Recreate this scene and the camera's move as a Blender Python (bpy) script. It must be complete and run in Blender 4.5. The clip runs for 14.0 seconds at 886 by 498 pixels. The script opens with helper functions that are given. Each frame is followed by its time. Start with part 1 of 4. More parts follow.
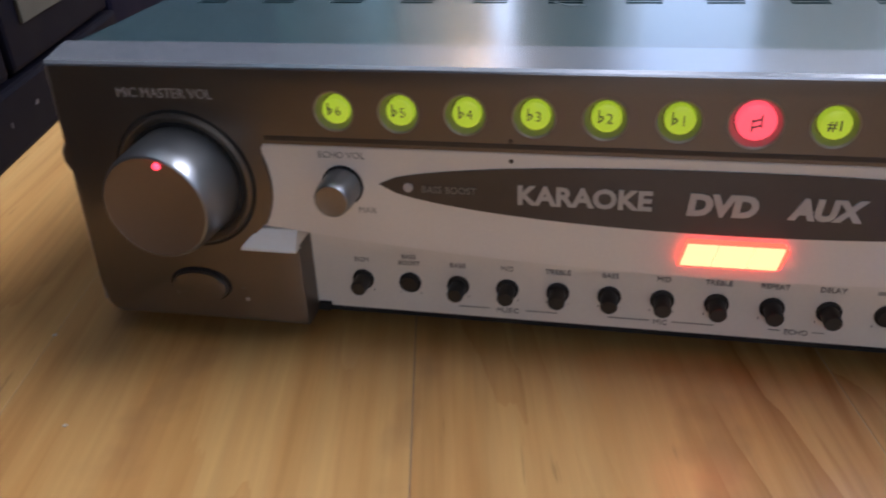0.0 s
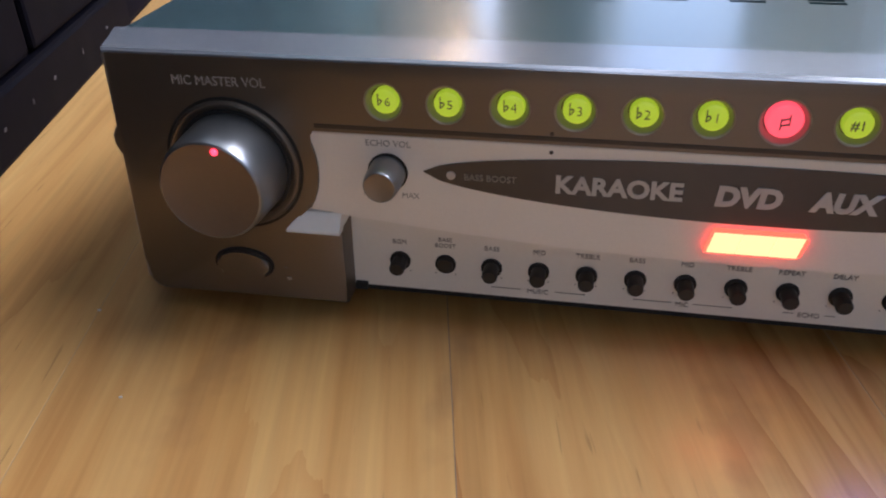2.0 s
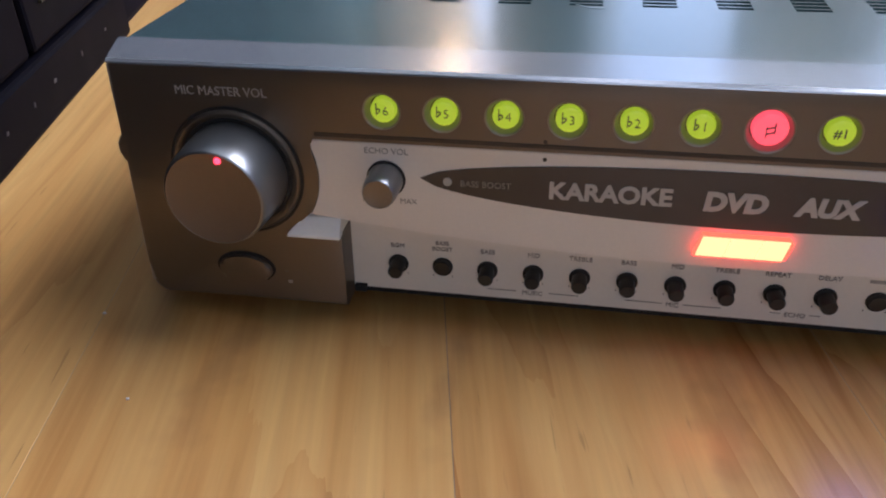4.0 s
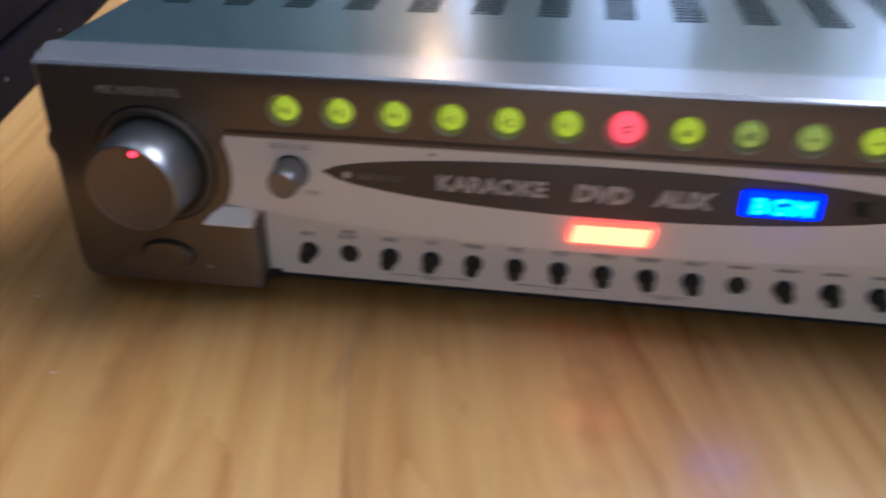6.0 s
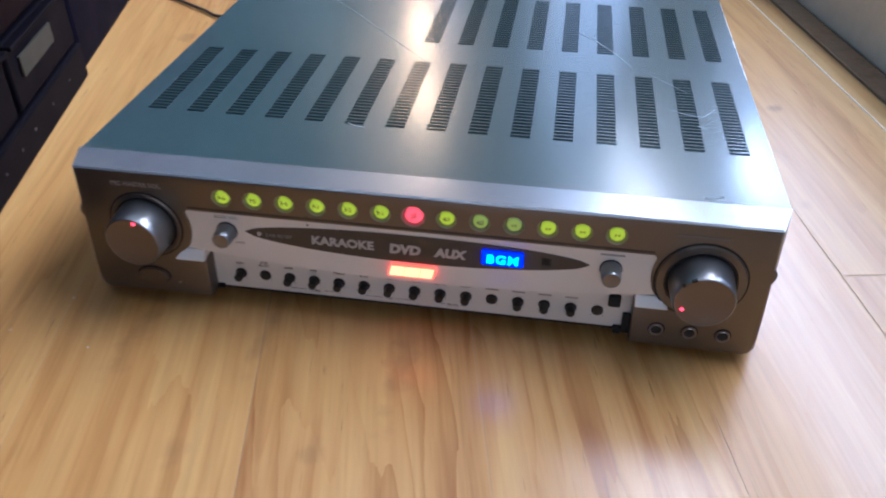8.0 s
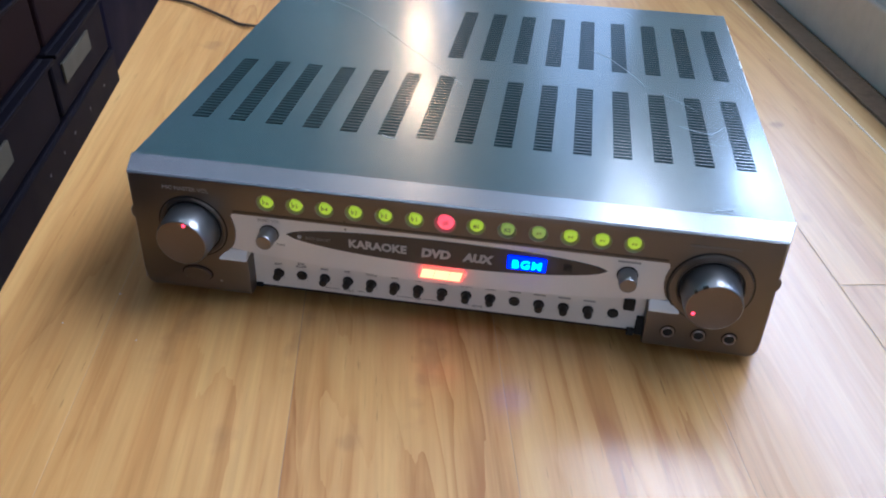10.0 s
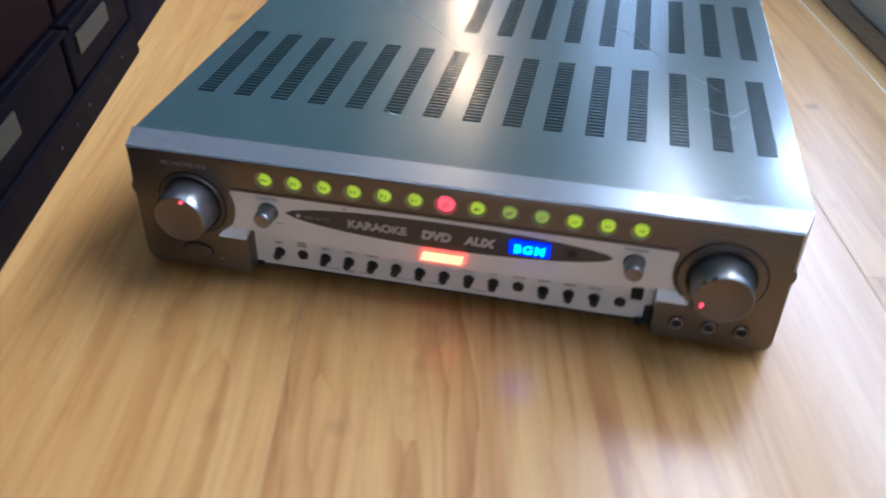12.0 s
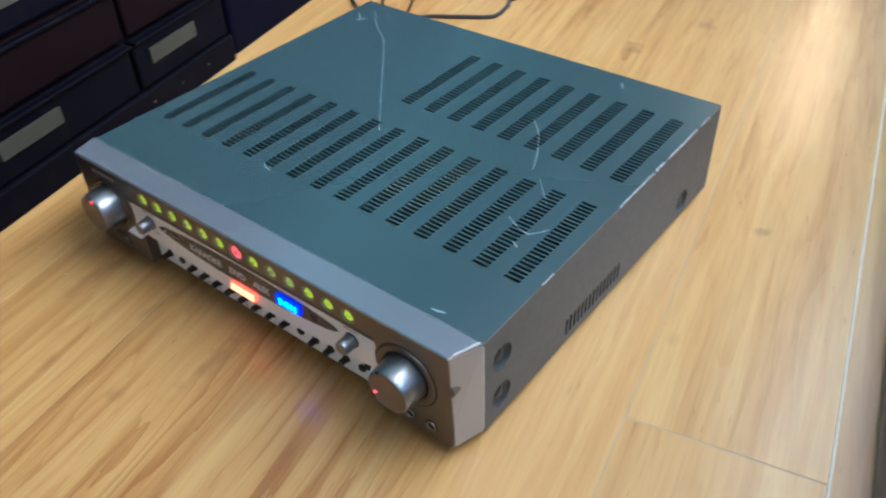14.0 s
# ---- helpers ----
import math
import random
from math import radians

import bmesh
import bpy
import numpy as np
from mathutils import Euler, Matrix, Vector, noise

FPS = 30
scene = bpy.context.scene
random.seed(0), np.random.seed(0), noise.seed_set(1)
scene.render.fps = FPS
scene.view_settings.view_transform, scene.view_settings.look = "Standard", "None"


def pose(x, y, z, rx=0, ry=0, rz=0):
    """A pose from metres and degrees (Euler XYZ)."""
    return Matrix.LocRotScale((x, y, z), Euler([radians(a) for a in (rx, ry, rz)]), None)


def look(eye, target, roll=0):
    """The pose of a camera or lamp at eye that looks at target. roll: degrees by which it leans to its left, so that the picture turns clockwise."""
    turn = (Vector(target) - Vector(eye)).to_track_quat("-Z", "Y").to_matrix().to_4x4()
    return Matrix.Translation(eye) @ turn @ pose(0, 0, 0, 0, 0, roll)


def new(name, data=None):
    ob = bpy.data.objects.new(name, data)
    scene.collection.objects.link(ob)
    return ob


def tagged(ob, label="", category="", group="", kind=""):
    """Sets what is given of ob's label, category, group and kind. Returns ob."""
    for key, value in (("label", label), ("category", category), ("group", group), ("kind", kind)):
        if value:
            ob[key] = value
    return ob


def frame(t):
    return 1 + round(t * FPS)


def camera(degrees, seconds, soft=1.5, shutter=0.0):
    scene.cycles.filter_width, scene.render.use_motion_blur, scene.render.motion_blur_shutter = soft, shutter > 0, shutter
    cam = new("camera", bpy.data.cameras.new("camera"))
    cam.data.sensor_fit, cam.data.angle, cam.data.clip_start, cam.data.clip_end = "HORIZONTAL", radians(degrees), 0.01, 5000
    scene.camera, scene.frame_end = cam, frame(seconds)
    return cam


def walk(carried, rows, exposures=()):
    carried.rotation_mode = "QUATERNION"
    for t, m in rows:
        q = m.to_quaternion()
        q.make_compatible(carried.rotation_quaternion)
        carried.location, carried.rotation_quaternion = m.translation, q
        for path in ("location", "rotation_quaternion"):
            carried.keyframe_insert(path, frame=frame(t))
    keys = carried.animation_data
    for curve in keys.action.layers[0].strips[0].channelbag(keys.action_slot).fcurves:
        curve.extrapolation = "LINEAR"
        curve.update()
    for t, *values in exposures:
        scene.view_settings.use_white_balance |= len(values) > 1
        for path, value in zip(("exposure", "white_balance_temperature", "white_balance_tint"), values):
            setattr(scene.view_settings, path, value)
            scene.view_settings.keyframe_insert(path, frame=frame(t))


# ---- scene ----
cam = camera(57.3, 14.0, soft=2.0, shutter=0.9)
PATH = [
    (0, (0.181, -0.213, 0.166), (-0.214, 1.479, -0.825), -3.0),
    (0.5, (0.172, -0.221, 0.172), (-0.223, 1.455, -0.845), -2.2),
    (1, (0.167, -0.225, 0.176), (-0.199, 1.445, -0.861), -1.9),
    (1.5, (0.166, -0.227, 0.177), (-0.18, 1.443, -0.867), -1.5),
    (2, (0.164, -0.227, 0.177), (-0.172, 1.441, -0.873), -1.4),
    (2.5, (0.16, -0.23, 0.181), (-0.176, 1.439, -0.869), -1.6),
    (3, (0.162, -0.231, 0.184), (-0.165, 1.437, -0.87), -1.6),
    (5.5, (0.174, -0.238, 0.185), (-0.149, 1.415, -0.894), -1.4),
    (6, (0.199, -0.251, 0.194), (-0.085, 1.417, -0.872), -0.6),
    (6.5, (0.258, -0.271, 0.216), (0.073, 1.412, -0.848), 1.2),
    (7, (0.3, -0.297, 0.251), (0.15, 1.384, -0.823), 0.9),
    (7.3, (0.309, -0.33, 0.285), (0.105, 1.319, -0.829), 0.1),
    (7.5, (0.305, -0.354, 0.326), (0.072, 1.246, -0.851), 0.2),
    (10, (0.275, -0.416, 0.369), (0.05, 1.189, -0.802), 1.9),
    (10.5, (0.273, -0.417, 0.359), (0.057, 1.191, -0.811), 2.3),
    (11, (0.272, -0.416, 0.359), (0.069, 1.191, -0.814), 2.7),
    (11.5, (0.276, -0.416, 0.355), (0.054, 1.186, -0.821), 2.2),
    (12, (0.298, -0.396, 0.364), (-0.021, 1.154, -0.858), 1.0),
    (12.2, (0.337, -0.371, 0.376), (-0.06, 1.143, -0.87), 1.9),
    (12.5, (0.409, -0.32, 0.426), (-0.05, 1.15, -0.85), 2.4),
    (12.7, (0.451, -0.308, 0.434), (-0.047, 1.162, -0.828), 2.0),
    (13, (0.527, -0.304, 0.447), (-0.233, 1.001, -0.864), -1.8),
    (13.2, (0.579, -0.291, 0.456), (-0.298, 0.91, -0.881), -2.5),
    (13.5, (0.628, -0.272, 0.466), (-0.297, 0.939, -0.829), -3.4),
    (14, (0.643, -0.267, 0.473), (-0.341, 0.922, -0.798), -2.5),
]
walk(cam, [(t, look(eye, target, roll)) for t, eye, target, roll in PATH],
     exposures=[(0.0, 0.04, 5560, 19), (3.0, 0.04, 5560, 19), (5.5, 0.05, 5450, 19), (7.0, 0.09, 5250, 20), (11.0, 0.11, 5020, 14), (12.5, 0.13, 5180, 14), (13.2, 0.13, 5200, 10), (14.0, 0.28, 5120, 7)])

# ---- light ----
world = bpy.data.worlds.new("world")
scene.world = world
world.use_nodes = True
wn = world.node_tree
sky = wn.nodes.new("ShaderNodeTexSky")
sky.sky_type, sky.sun_disc = "NISHITA", False
sky.sun_elevation, sky.sun_rotation = radians(48), radians(70)
wn.links.new(sky.outputs["Color"], wn.nodes["Background"].inputs["Color"])
wn.nodes["Background"].inputs["Strength"].default_value = 0.12

ROOM = pose(0, 0, 0, 0, 0, 12)      # the room lies turned by 12 degrees to the amplifier
WALL_E, WALL_W, WALL_S, WALL_N, CEIL, STEP, HIGH = 0.718, -0.62, -1.9, 13.0, 2.5, 3.4, 4.9


def lamp_area(name, m, sx, sy, watts, colour):
    data = bpy.data.lights.new(name, "AREA")
    data.shape, data.size, data.size_y, data.energy, data.color = "RECTANGLE", sx, sy, watts, colour
    ob = new(name, data)
    ob.matrix_world = m
    return ob


# openings of the four unseen east windows, the last added to brighten the far end: s0, s1, z0, z1 in the room's frame
WINS = ((-0.35, 0.86, 0.13, 0.62), (1.3, 2.7, 0.30, 1.35), (-0.25, 1.4, 0.72, 1.6), (7.0, 11.5, 1.0, 3.2))
# lamps added beyond and above the low window's opening: a broad one, a dim one to whiten the floor, a small bright one
# for the glare on the cover; the rest stand in the other windows
SKY_LAMPS = ((-0.35, 1.42, 0.74, 1.25, 34, 0.33), (0.2, 1.2, 0.40, 0.73, 2.2, 0.33), (1.05, 1.6, 0.80, 1.06, 8.0, 0.31), (*WINS[1], 5.0, 0.10), (*WINS[2], 56, 0.10), (*WINS[3], 86, 0.10))
for a, b, c, d, watts, out in SKY_LAMPS:
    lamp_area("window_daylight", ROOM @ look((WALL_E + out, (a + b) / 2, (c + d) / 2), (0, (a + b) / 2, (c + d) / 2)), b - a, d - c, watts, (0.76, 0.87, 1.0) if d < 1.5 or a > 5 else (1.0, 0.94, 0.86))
# fill light for the amplifier's front, through an added, unseen opening in the south wall
SOUTH = (-0.40, 0.40, 0.35, 1.15)    # n0, n1, z0, z1
lamp_area("south_fill", ROOM @ look((0, WALL_S - 0.08, 0.75), (0.0001, 0, 0.75)), 0.8, 0.8, 3.4, (1.0, 0.95, 0.88))
# daylight in the opening of the roof window
ROOF = (0.18, 0.48, 0.0, 0.6)     # n0, n1, s0, s1
lamp_area("roof_daylight", ROOM @ look(((ROOF[0] + ROOF[1]) / 2, (ROOF[2] + ROOF[3]) / 2, CEIL + 0.09),
                                       ((ROOF[0] + ROOF[1]) / 2, (ROOF[2] + ROOF[3]) / 2 + 0.0001, 0)),
          ROOF[1] - ROOF[0], ROOF[3] - ROOF[2], 2.2, (1.0, 0.96, 0.92))


# ---- materials ----
def mat(name, base, rough=0.5, metal=0.0, grain=None, bump=0.0, wear=None, emit=None, strength=0.0, spec=None, aniso=0.0):
    """A Principled material; grain: (scale, amount), wear: (scale, amount, colour)."""
    m = bpy.data.materials.new(name)
    m.use_nodes = True
    nt, bs = m.node_tree, m.node_tree.nodes["Principled BSDF"]
    bs.inputs["Base Color"].default_value = (*base, 1)
    bs.inputs["Roughness"].default_value = rough
    bs.inputs["Metallic"].default_value = metal
    if aniso:
        bs.inputs["Anisotropic"].default_value = aniso
    if spec is not None:
        bs.inputs["Specular IOR Level"].default_value = spec
    if emit:
        bs.inputs["Emission Color"].default_value = (*emit, 1)
        bs.inputs["Emission Strength"].default_value = strength
    tc = nt.nodes.new("ShaderNodeTexCoord")
    last = None
    if grain:
        n1 = nt.nodes.new("ShaderNodeTexNoise")
        n1.inputs["Scale"].default_value, n1.inputs["Detail"].default_value = grain[0], 6
        nt.links.new(tc.outputs["Object"], n1.inputs["Vector"])
        mr = nt.nodes.new("ShaderNodeMapRange")
        mr.inputs["To Min"].default_value, mr.inputs["To Max"].default_value = 1 - grain[1], 1 + grain[1]
        nt.links.new(n1.outputs["Fac"], mr.inputs["Value"])
        mx = nt.nodes.new("ShaderNodeMix")
        mx.data_type, mx.blend_type = "RGBA", "MULTIPLY"
        mx.inputs[0].default_value = 1
        mx.inputs[6].default_value = (*base, 1)
        nt.links.new(mr.outputs["Result"], mx.inputs[7])
        last = mx.outputs[2]
        r2 = nt.nodes.new("ShaderNodeMapRange")
        r2.inputs["To Min"].default_value, r2.inputs["To Max"].default_value = rough * 0.8, min(1, rough * 1.2)
        n3 = nt.nodes.new("ShaderNodeTexNoise")
        n3.inputs["Scale"].default_value = grain[0] * 0.2
        nt.links.new(tc.outputs["Object"], n3.inputs["Vector"])
        nt.links.new(n3.outputs["Fac"], r2.inputs["Value"])
        nt.links.new(r2.outputs["Result"], bs.inputs["Roughness"])
        if bump:
            bp = nt.nodes.new("ShaderNodeBump")
            bp.inputs["Strength"].default_value, bp.inputs["Distance"].default_value = bump, 0.0006
            nt.links.new(n1.outputs["Fac"], bp.inputs["Height"])
            nt.links.new(bp.outputs["Normal"], bs.inputs["Normal"])
    if wear:
        n2 = nt.nodes.new("ShaderNodeTexNoise")
        n2.inputs["Scale"].default_value, n2.inputs["Detail"].default_value = wear[0], 3
        nt.links.new(tc.outputs["Object"], n2.inputs["Vector"])
        rp = nt.nodes.new("ShaderNodeMapRange")
        rp.inputs["From Min"].default_value, rp.inputs["From Max"].default_value = 0.55, 0.75
        rp.inputs["To Max"].default_value = wear[1]
        nt.links.new(n2.outputs["Fac"], rp.inputs["Value"])
        m2 = nt.nodes.new("ShaderNodeMix")
        m2.data_type = "RGBA"
        nt.links.new(rp.outputs["Result"], m2.inputs[0])
        m2.inputs[6].default_value = (*base, 1)
        if last:
            nt.links.new(last, m2.inputs[6])
        m2.inputs[7].default_value = (*wear[2], 1)
        last = m2.outputs[2]
    if last:
        nt.links.new(last, bs.inputs["Base Color"])
    return m


def wood(name, dark, mid, light, rough, figure=1.0):
    """Laminate with long grain along local y, its figure shifted plank by plank."""
    m = bpy.data.materials.new(name)
    m.use_nodes = True
    nt, bs = m.node_tree, m.node_tree.nodes["Principled BSDF"]
    L, N = nt.links.new, nt.nodes.new
    tc, oi, add = N("ShaderNodeTexCoord"), N("ShaderNodeObjectInfo"), N("ShaderNodeVectorMath")

    def math2(op, p, q=None):
        nd = N("ShaderNodeMath")
        nd.operation = op
        for k, v in enumerate((p, q)):
            if isinstance(v, (int, float)):
                nd.inputs[k].default_value = v
            elif v is not None:
                L(v, nd.inputs[k])
        return nd.outputs[0]

    def span(value, f0, f1, t0, t1):
        nd = N("ShaderNodeMapRange")
        for key, v in (("From Min", f0), ("From Max", f1), ("To Min", t0), ("To Max", t1)):
            nd.inputs[key].default_value = v
        L(value, nd.inputs["Value"])
        return nd.outputs["Result"]
    shift = math2("MULTIPLY", oi.outputs["Random"], 37.0)
    L(tc.outputs["Object"], add.inputs[0])
    L(shift, add.inputs[1])

    def stretched(sy, scale, detail, dist=0.0):
        mp, nz = N("ShaderNodeMapping"), N("ShaderNodeTexNoise")
        mp.inputs["Scale"].default_value = (1, sy, 1)
        L(add.outputs[0], mp.inputs["Vector"])
        L(mp.outputs[0], nz.inputs["Vector"])
        nz.inputs["Scale"].default_value, nz.inputs["Detail"].default_value = scale, detail
        nz.inputs["Distortion"].default_value = dist
        return nz.outputs["Fac"]
    sep = N("ShaderNodeSeparateXYZ")
    L(add.outputs[0], sep.inputs[0])
    # growth rings: level lines of a long, slowly changing field, which close into arches here and there
    field = stretched(0.16, 9.0, 2.0, 0.35)
    ragged = stretched(0.10, 120.0, 3.0)
    level = math2("ADD", math2("MULTIPLY", field, 12.0), math2("ADD", math2("MULTIPLY", sep.outputs[0], 36.0), math2("MULTIPLY", ragged, 0.55)))
    saw = math2("FRACT", level)
    late = math2("POWER", saw, 3.5)                      # a soft rise, then a sharp edge, ring by ring
    calm = span(stretched(0.22, 11.0, 2.0, 0.6), 0.40, 0.62, 0.05, 1.0)
    ring = math2("MULTIPLY", late, calm)
    broad = stretched(0.10, 17.0, 4.0, 0.8)
    streak = stretched(0.035, 110.0, 4.0, 0.5)
    lines = stretched(0.022, 240.0, 3.0, 0.3)
    fine = stretched(0.05, 420.0, 3.0)
    ramp = N("ShaderNodeValToRGB")
    e = ramp.color_ramp.elements
    e[0].position, e[0].color = 0.30, (*dark, 1)
    e[1].position, e[1].color = 0.66, (*light, 1)
    q = e.new(0.5)
    q.color = (*mid, 1)
    tone = math2("ADD", math2("MULTIPLY", broad, 0.62), math2("MULTIPLY", streak, 0.38))
    tone = math2("ADD", math2("MULTIPLY", tone, 0.4 + 0.6 * figure), 0.3 - 0.3 * figure)
    tone = math2("SUBTRACT", math2("ADD", tone, 0.02 + 0.042 * figure), math2("MULTIPLY", ring, RING_DEPTH * figure))
    # short brown flecks of late wood, in drifts
    flecks = math2("MULTIPLY", span(stretched(0.075, 85.0, 4.0, 0.7), 0.53, 0.64, 0.0, 1.0), span(stretched(0.3, 10.0, 2.0, 0.4), 0.40, 0.58, 0.15, 1.0))
    tone = math2("SUBTRACT", tone, math2("MULTIPLY", flecks, 0.14 * figure))
    L(tone, ramp.inputs["Fac"])
    pores = span(stretched(0.06, 520.0, 2.0), 0.68, 0.74, 1.0, 0.66)
    some = span(stretched(0.5, 14.0, 1.0), 0.45, 0.60, 0.0, 1.0)
    pore_mix = N("ShaderNodeMix")
    pore_mix.inputs[2].default_value = 1.0
    L(some, pore_mix.inputs[0])
    L(pores, pore_mix.inputs[3])
    grain = math2("MULTIPLY", span(fine, 0.3, 0.7, 0.95, 1.05), pore_mix.outputs[0])
    line_mix = N("ShaderNodeMix")
    line_mix.inputs[2].default_value = 1.0
    L(calm, line_mix.inputs[0])
    L(span(lines, 0.34, 0.54, 0.90, 1.02), line_mix.inputs[3])
    grain = math2("MULTIPLY", grain, line_mix.outputs[0])
    grain = math2("MULTIPLY", grain, span(stretched(0.4, 22.0, 2.0), 0.70, 0.80, 1.0, 0.80))
    grain = math2("MULTIPLY", grain, span(oi.outputs["Random"], 0.0, 1.0, 0.97, 1.02))
    mx = N("ShaderNodeMix")
    mx.data_type, mx.blend_type = "RGBA", "MULTIPLY"
    mx.inputs[0].default_value = 1
    L(ramp.outputs["Color"], mx.inputs[6])
    L(grain, mx.inputs[7])
    tint = mx.outputs[2]
    geo = N("ShaderNodeNewGeometry")
    warp = N("ShaderNodeTexNoise")
    warp.inputs["Scale"].default_value = 70.0
    L(geo.outputs["Position"], warp.inputs["Vector"])
    for x, y, rx, ry, depth in SMUDGES:
        sub, scl, ln, mm = N("ShaderNodeVectorMath"), N("ShaderNodeVectorMath"), N("ShaderNodeVectorMath"), N("ShaderNodeMix")
        sub.operation, scl.operation, ln.operation = "SUBTRACT", "MULTIPLY", "LENGTH"
        sub.inputs[1].default_value, scl.inputs[1].default_value = (x, y, 0), (1 / rx, 1 / ry, 0)
        L(geo.outputs["Position"], sub.inputs[0])
        L(sub.outputs[0], scl.inputs[0])
        L(scl.outputs[0], ln.inputs[0])
        edge = math2("ADD", ln.outputs["Value"], span(warp.outputs["Fac"], 0.3, 0.7, -0.4, 0.4))
        mm.data_type = "RGBA"
        L(span(edge, 0.2, 1.0, depth, 0.0), mm.inputs[0])
        L(tint, mm.inputs[6])
        mm.inputs[7].default_value = (0.20, 0.10, 0.045, 1)
        tint = mm.outputs[2]
    L(tint, bs.inputs["Base Color"])
    L(span(streak, 0.0, 1.0, rough * 0.92, rough * 1.1), bs.inputs["Roughness"])
    bs.inputs["Specular IOR Level"].default_value = 0.5
    bs.inputs["Coat Weight"].default_value, bs.inputs["Coat Roughness"].default_value = 0.5, 0.42
    wavy = stretched(0.35, 45.0, 2.0)
    bp = N("ShaderNodeBump")
    bp.inputs["Strength"].default_value, bp.inputs["Distance"].default_value = 0.05, 0.0004
    peel = stretched(0.6, 130.0, 2.0)
    L(math2("ADD", math2("ADD", fine, math2("MULTIPLY", peel, 1.6)), math2("MULTIPLY", wavy, 1.5)), bp.inputs["Height"])
    L(bp.outputs["Normal"], bs.inputs["Normal"])
    return m


RING_DEPTH = 0.165
# small dark knots and smudges in the boards: x, y, half sizes, depth
SMUDGES = ((0.107, -0.118, 0.010, 0.013, 0.25), (0.181, -0.110, 0.008, 0.012, 0.28), (0.501, 0.367, 0.010, 0.010, 0.45), (0.226, 0.638, 0.016, 0.022, 0.45), (0.273, 0.755, 0.018, 0.016, 0.35), (-0.125, 0.439, 0.016, 0.018, 0.35), (0.495, 0.194, 0.006, 0.012, 0.2),
           (0.125, -0.02, 0.006, 0.05, 0.30), (0.215, -0.035, 0.010, 0.05, 0.35), (0.045, -0.03, 0.010, 0.05, 0.3))
LAMINATE = wood("laminate", (0.335, 0.142, 0.036), (0.49, 0.262, 0.080), (0.585, 0.352, 0.122), 0.23)
LAMINATE_CALM = wood("laminate_calm", (0.335, 0.142, 0.036), (0.49, 0.262, 0.080), (0.585, 0.352, 0.122), 0.23, 0.5)
JOINT = mat("joint", (0.40, 0.28, 0.155), 0.8, grain=(40, 0.2), spec=0.1)
SEAM_GLINT = mat("pale_seam_glint", (0.66, 0.55, 0.40), 0.6, grain=(90, 0.15), spec=0.2)
STRIP = mat("edge_strip", (0.25, 0.175, 0.115), 0.6, grain=(160, 0.25), wear=(55, 0.6, (0.16, 0.11, 0.07)), spec=0.2)
COVER = mat("cover_paint", (0.046, 0.084, 0.090), 0.27, 0.2, wear=(9, 0.25, (0.037, 0.068, 0.073)), spec=0.8)
cover_bsdf = COVER.node_tree.nodes["Principled BSDF"]
cover_bsdf.inputs["Coat Weight"].default_value, cover_bsdf.inputs["Coat Roughness"].default_value = 0.8, 0.15
SIDE = mat("side_paint", (0.045, 0.048, 0.043), 0.38, 0.1, grain=(900, 0.06), bump=0.05, wear=(18, 0.15, (0.034, 0.035, 0.031)), spec=0.35)
RAIL = mat("satin_rail", (0.36, 0.385, 0.42), 0.23, 0.72, wear=(1500, 0.3, (0.32, 0.34, 0.37)))
BEZEL = mat("bezel_paint", (0.168, 0.142, 0.118), 0.35, 0.7, grain=(1100, 0.06), wear=(30, 0.2, (0.135, 0.114, 0.094)))
CAP = mat("end_silver", (0.36, 0.338, 0.305), 0.36, 0.5, grain=(900, 0.05), wear=(40, 0.2, (0.33, 0.30, 0.27)))
KNOB = mat("satin_knob", (0.27, 0.28, 0.29), 0.33, 0.9, grain=(600, 0.04))
KNOB_FACE = mat("knob_face", (0.185, 0.130, 0.087), 0.42, 0.15, grain=(800, 0.06))
RIM = mat("button_rim", (0.30, 0.27, 0.225), 0.4, 0.3)
SMALL_FACE = mat("small_knob_face", (0.27, 0.21, 0.155), 0.45, 0.3, grain=(800, 0.08))
PANEL = mat("panel_silver", (0.82, 0.78, 0.74), 0.45, 0.05, grain=(800, 0.04), wear=(26, 0.12, (0.68, 0.64, 0.58)))
# silver whitened to carry the light that the ledges reflect
LEDGE = mat("ledge_lit_silver", (0.86, 0.87, 0.87), 0.3, 0.0, grain=(600, 0.04), spec=0.8)
LOWER = mat("lower_panel", (0.77, 0.735, 0.68), 0.5, 0.0, grain=(800, 0.04), wear=(30, 0.2, (0.66, 0.61, 0.49)))
DARK = mat("dark_plastic", (0.015, 0.014, 0.014), 0.42, grain=(400, 0.15))
BLACK = mat("black_recess", (0.012, 0.012, 0.012), 0.7, grain=(200, 0.2))
INSIDE = mat("inside_grey", (0.035, 0.042, 0.045), 0.7, grain=(80, 0.3))
SPECK_SHADE = mat("speck_shade_brown", (0.045, 0.034, 0.027), 0.5, grain=(300, 0.2))
BADGE = mat("badge_window", (0.060, 0.050, 0.047), 0.22, grain=(300, 0.08))
PRINT = mat("print_dark", (0.13, 0.12, 0.11), 0.6)
PRINT_M = mat("print_worn", (0.24, 0.22, 0.20), 0.6, grain=(900, 0.4))
PRINT_B = mat("print_on_button", (0.24, 0.30, 0.05), 0.6)
PRINT_L = mat("print_light", (0.49, 0.465, 0.45), 0.6)
PRINT_G = mat("print_grey", (0.36, 0.34, 0.32), 0.6, grain=(1500, 0.3))
PRINT_F = mat("print_faint", (0.15, 0.135, 0.12), 0.6)
GREEN = mat("button_green", (0.42, 0.55, 0.05), 0.35, emit=(0.50, 0.64, 0.02), strength=0.55)
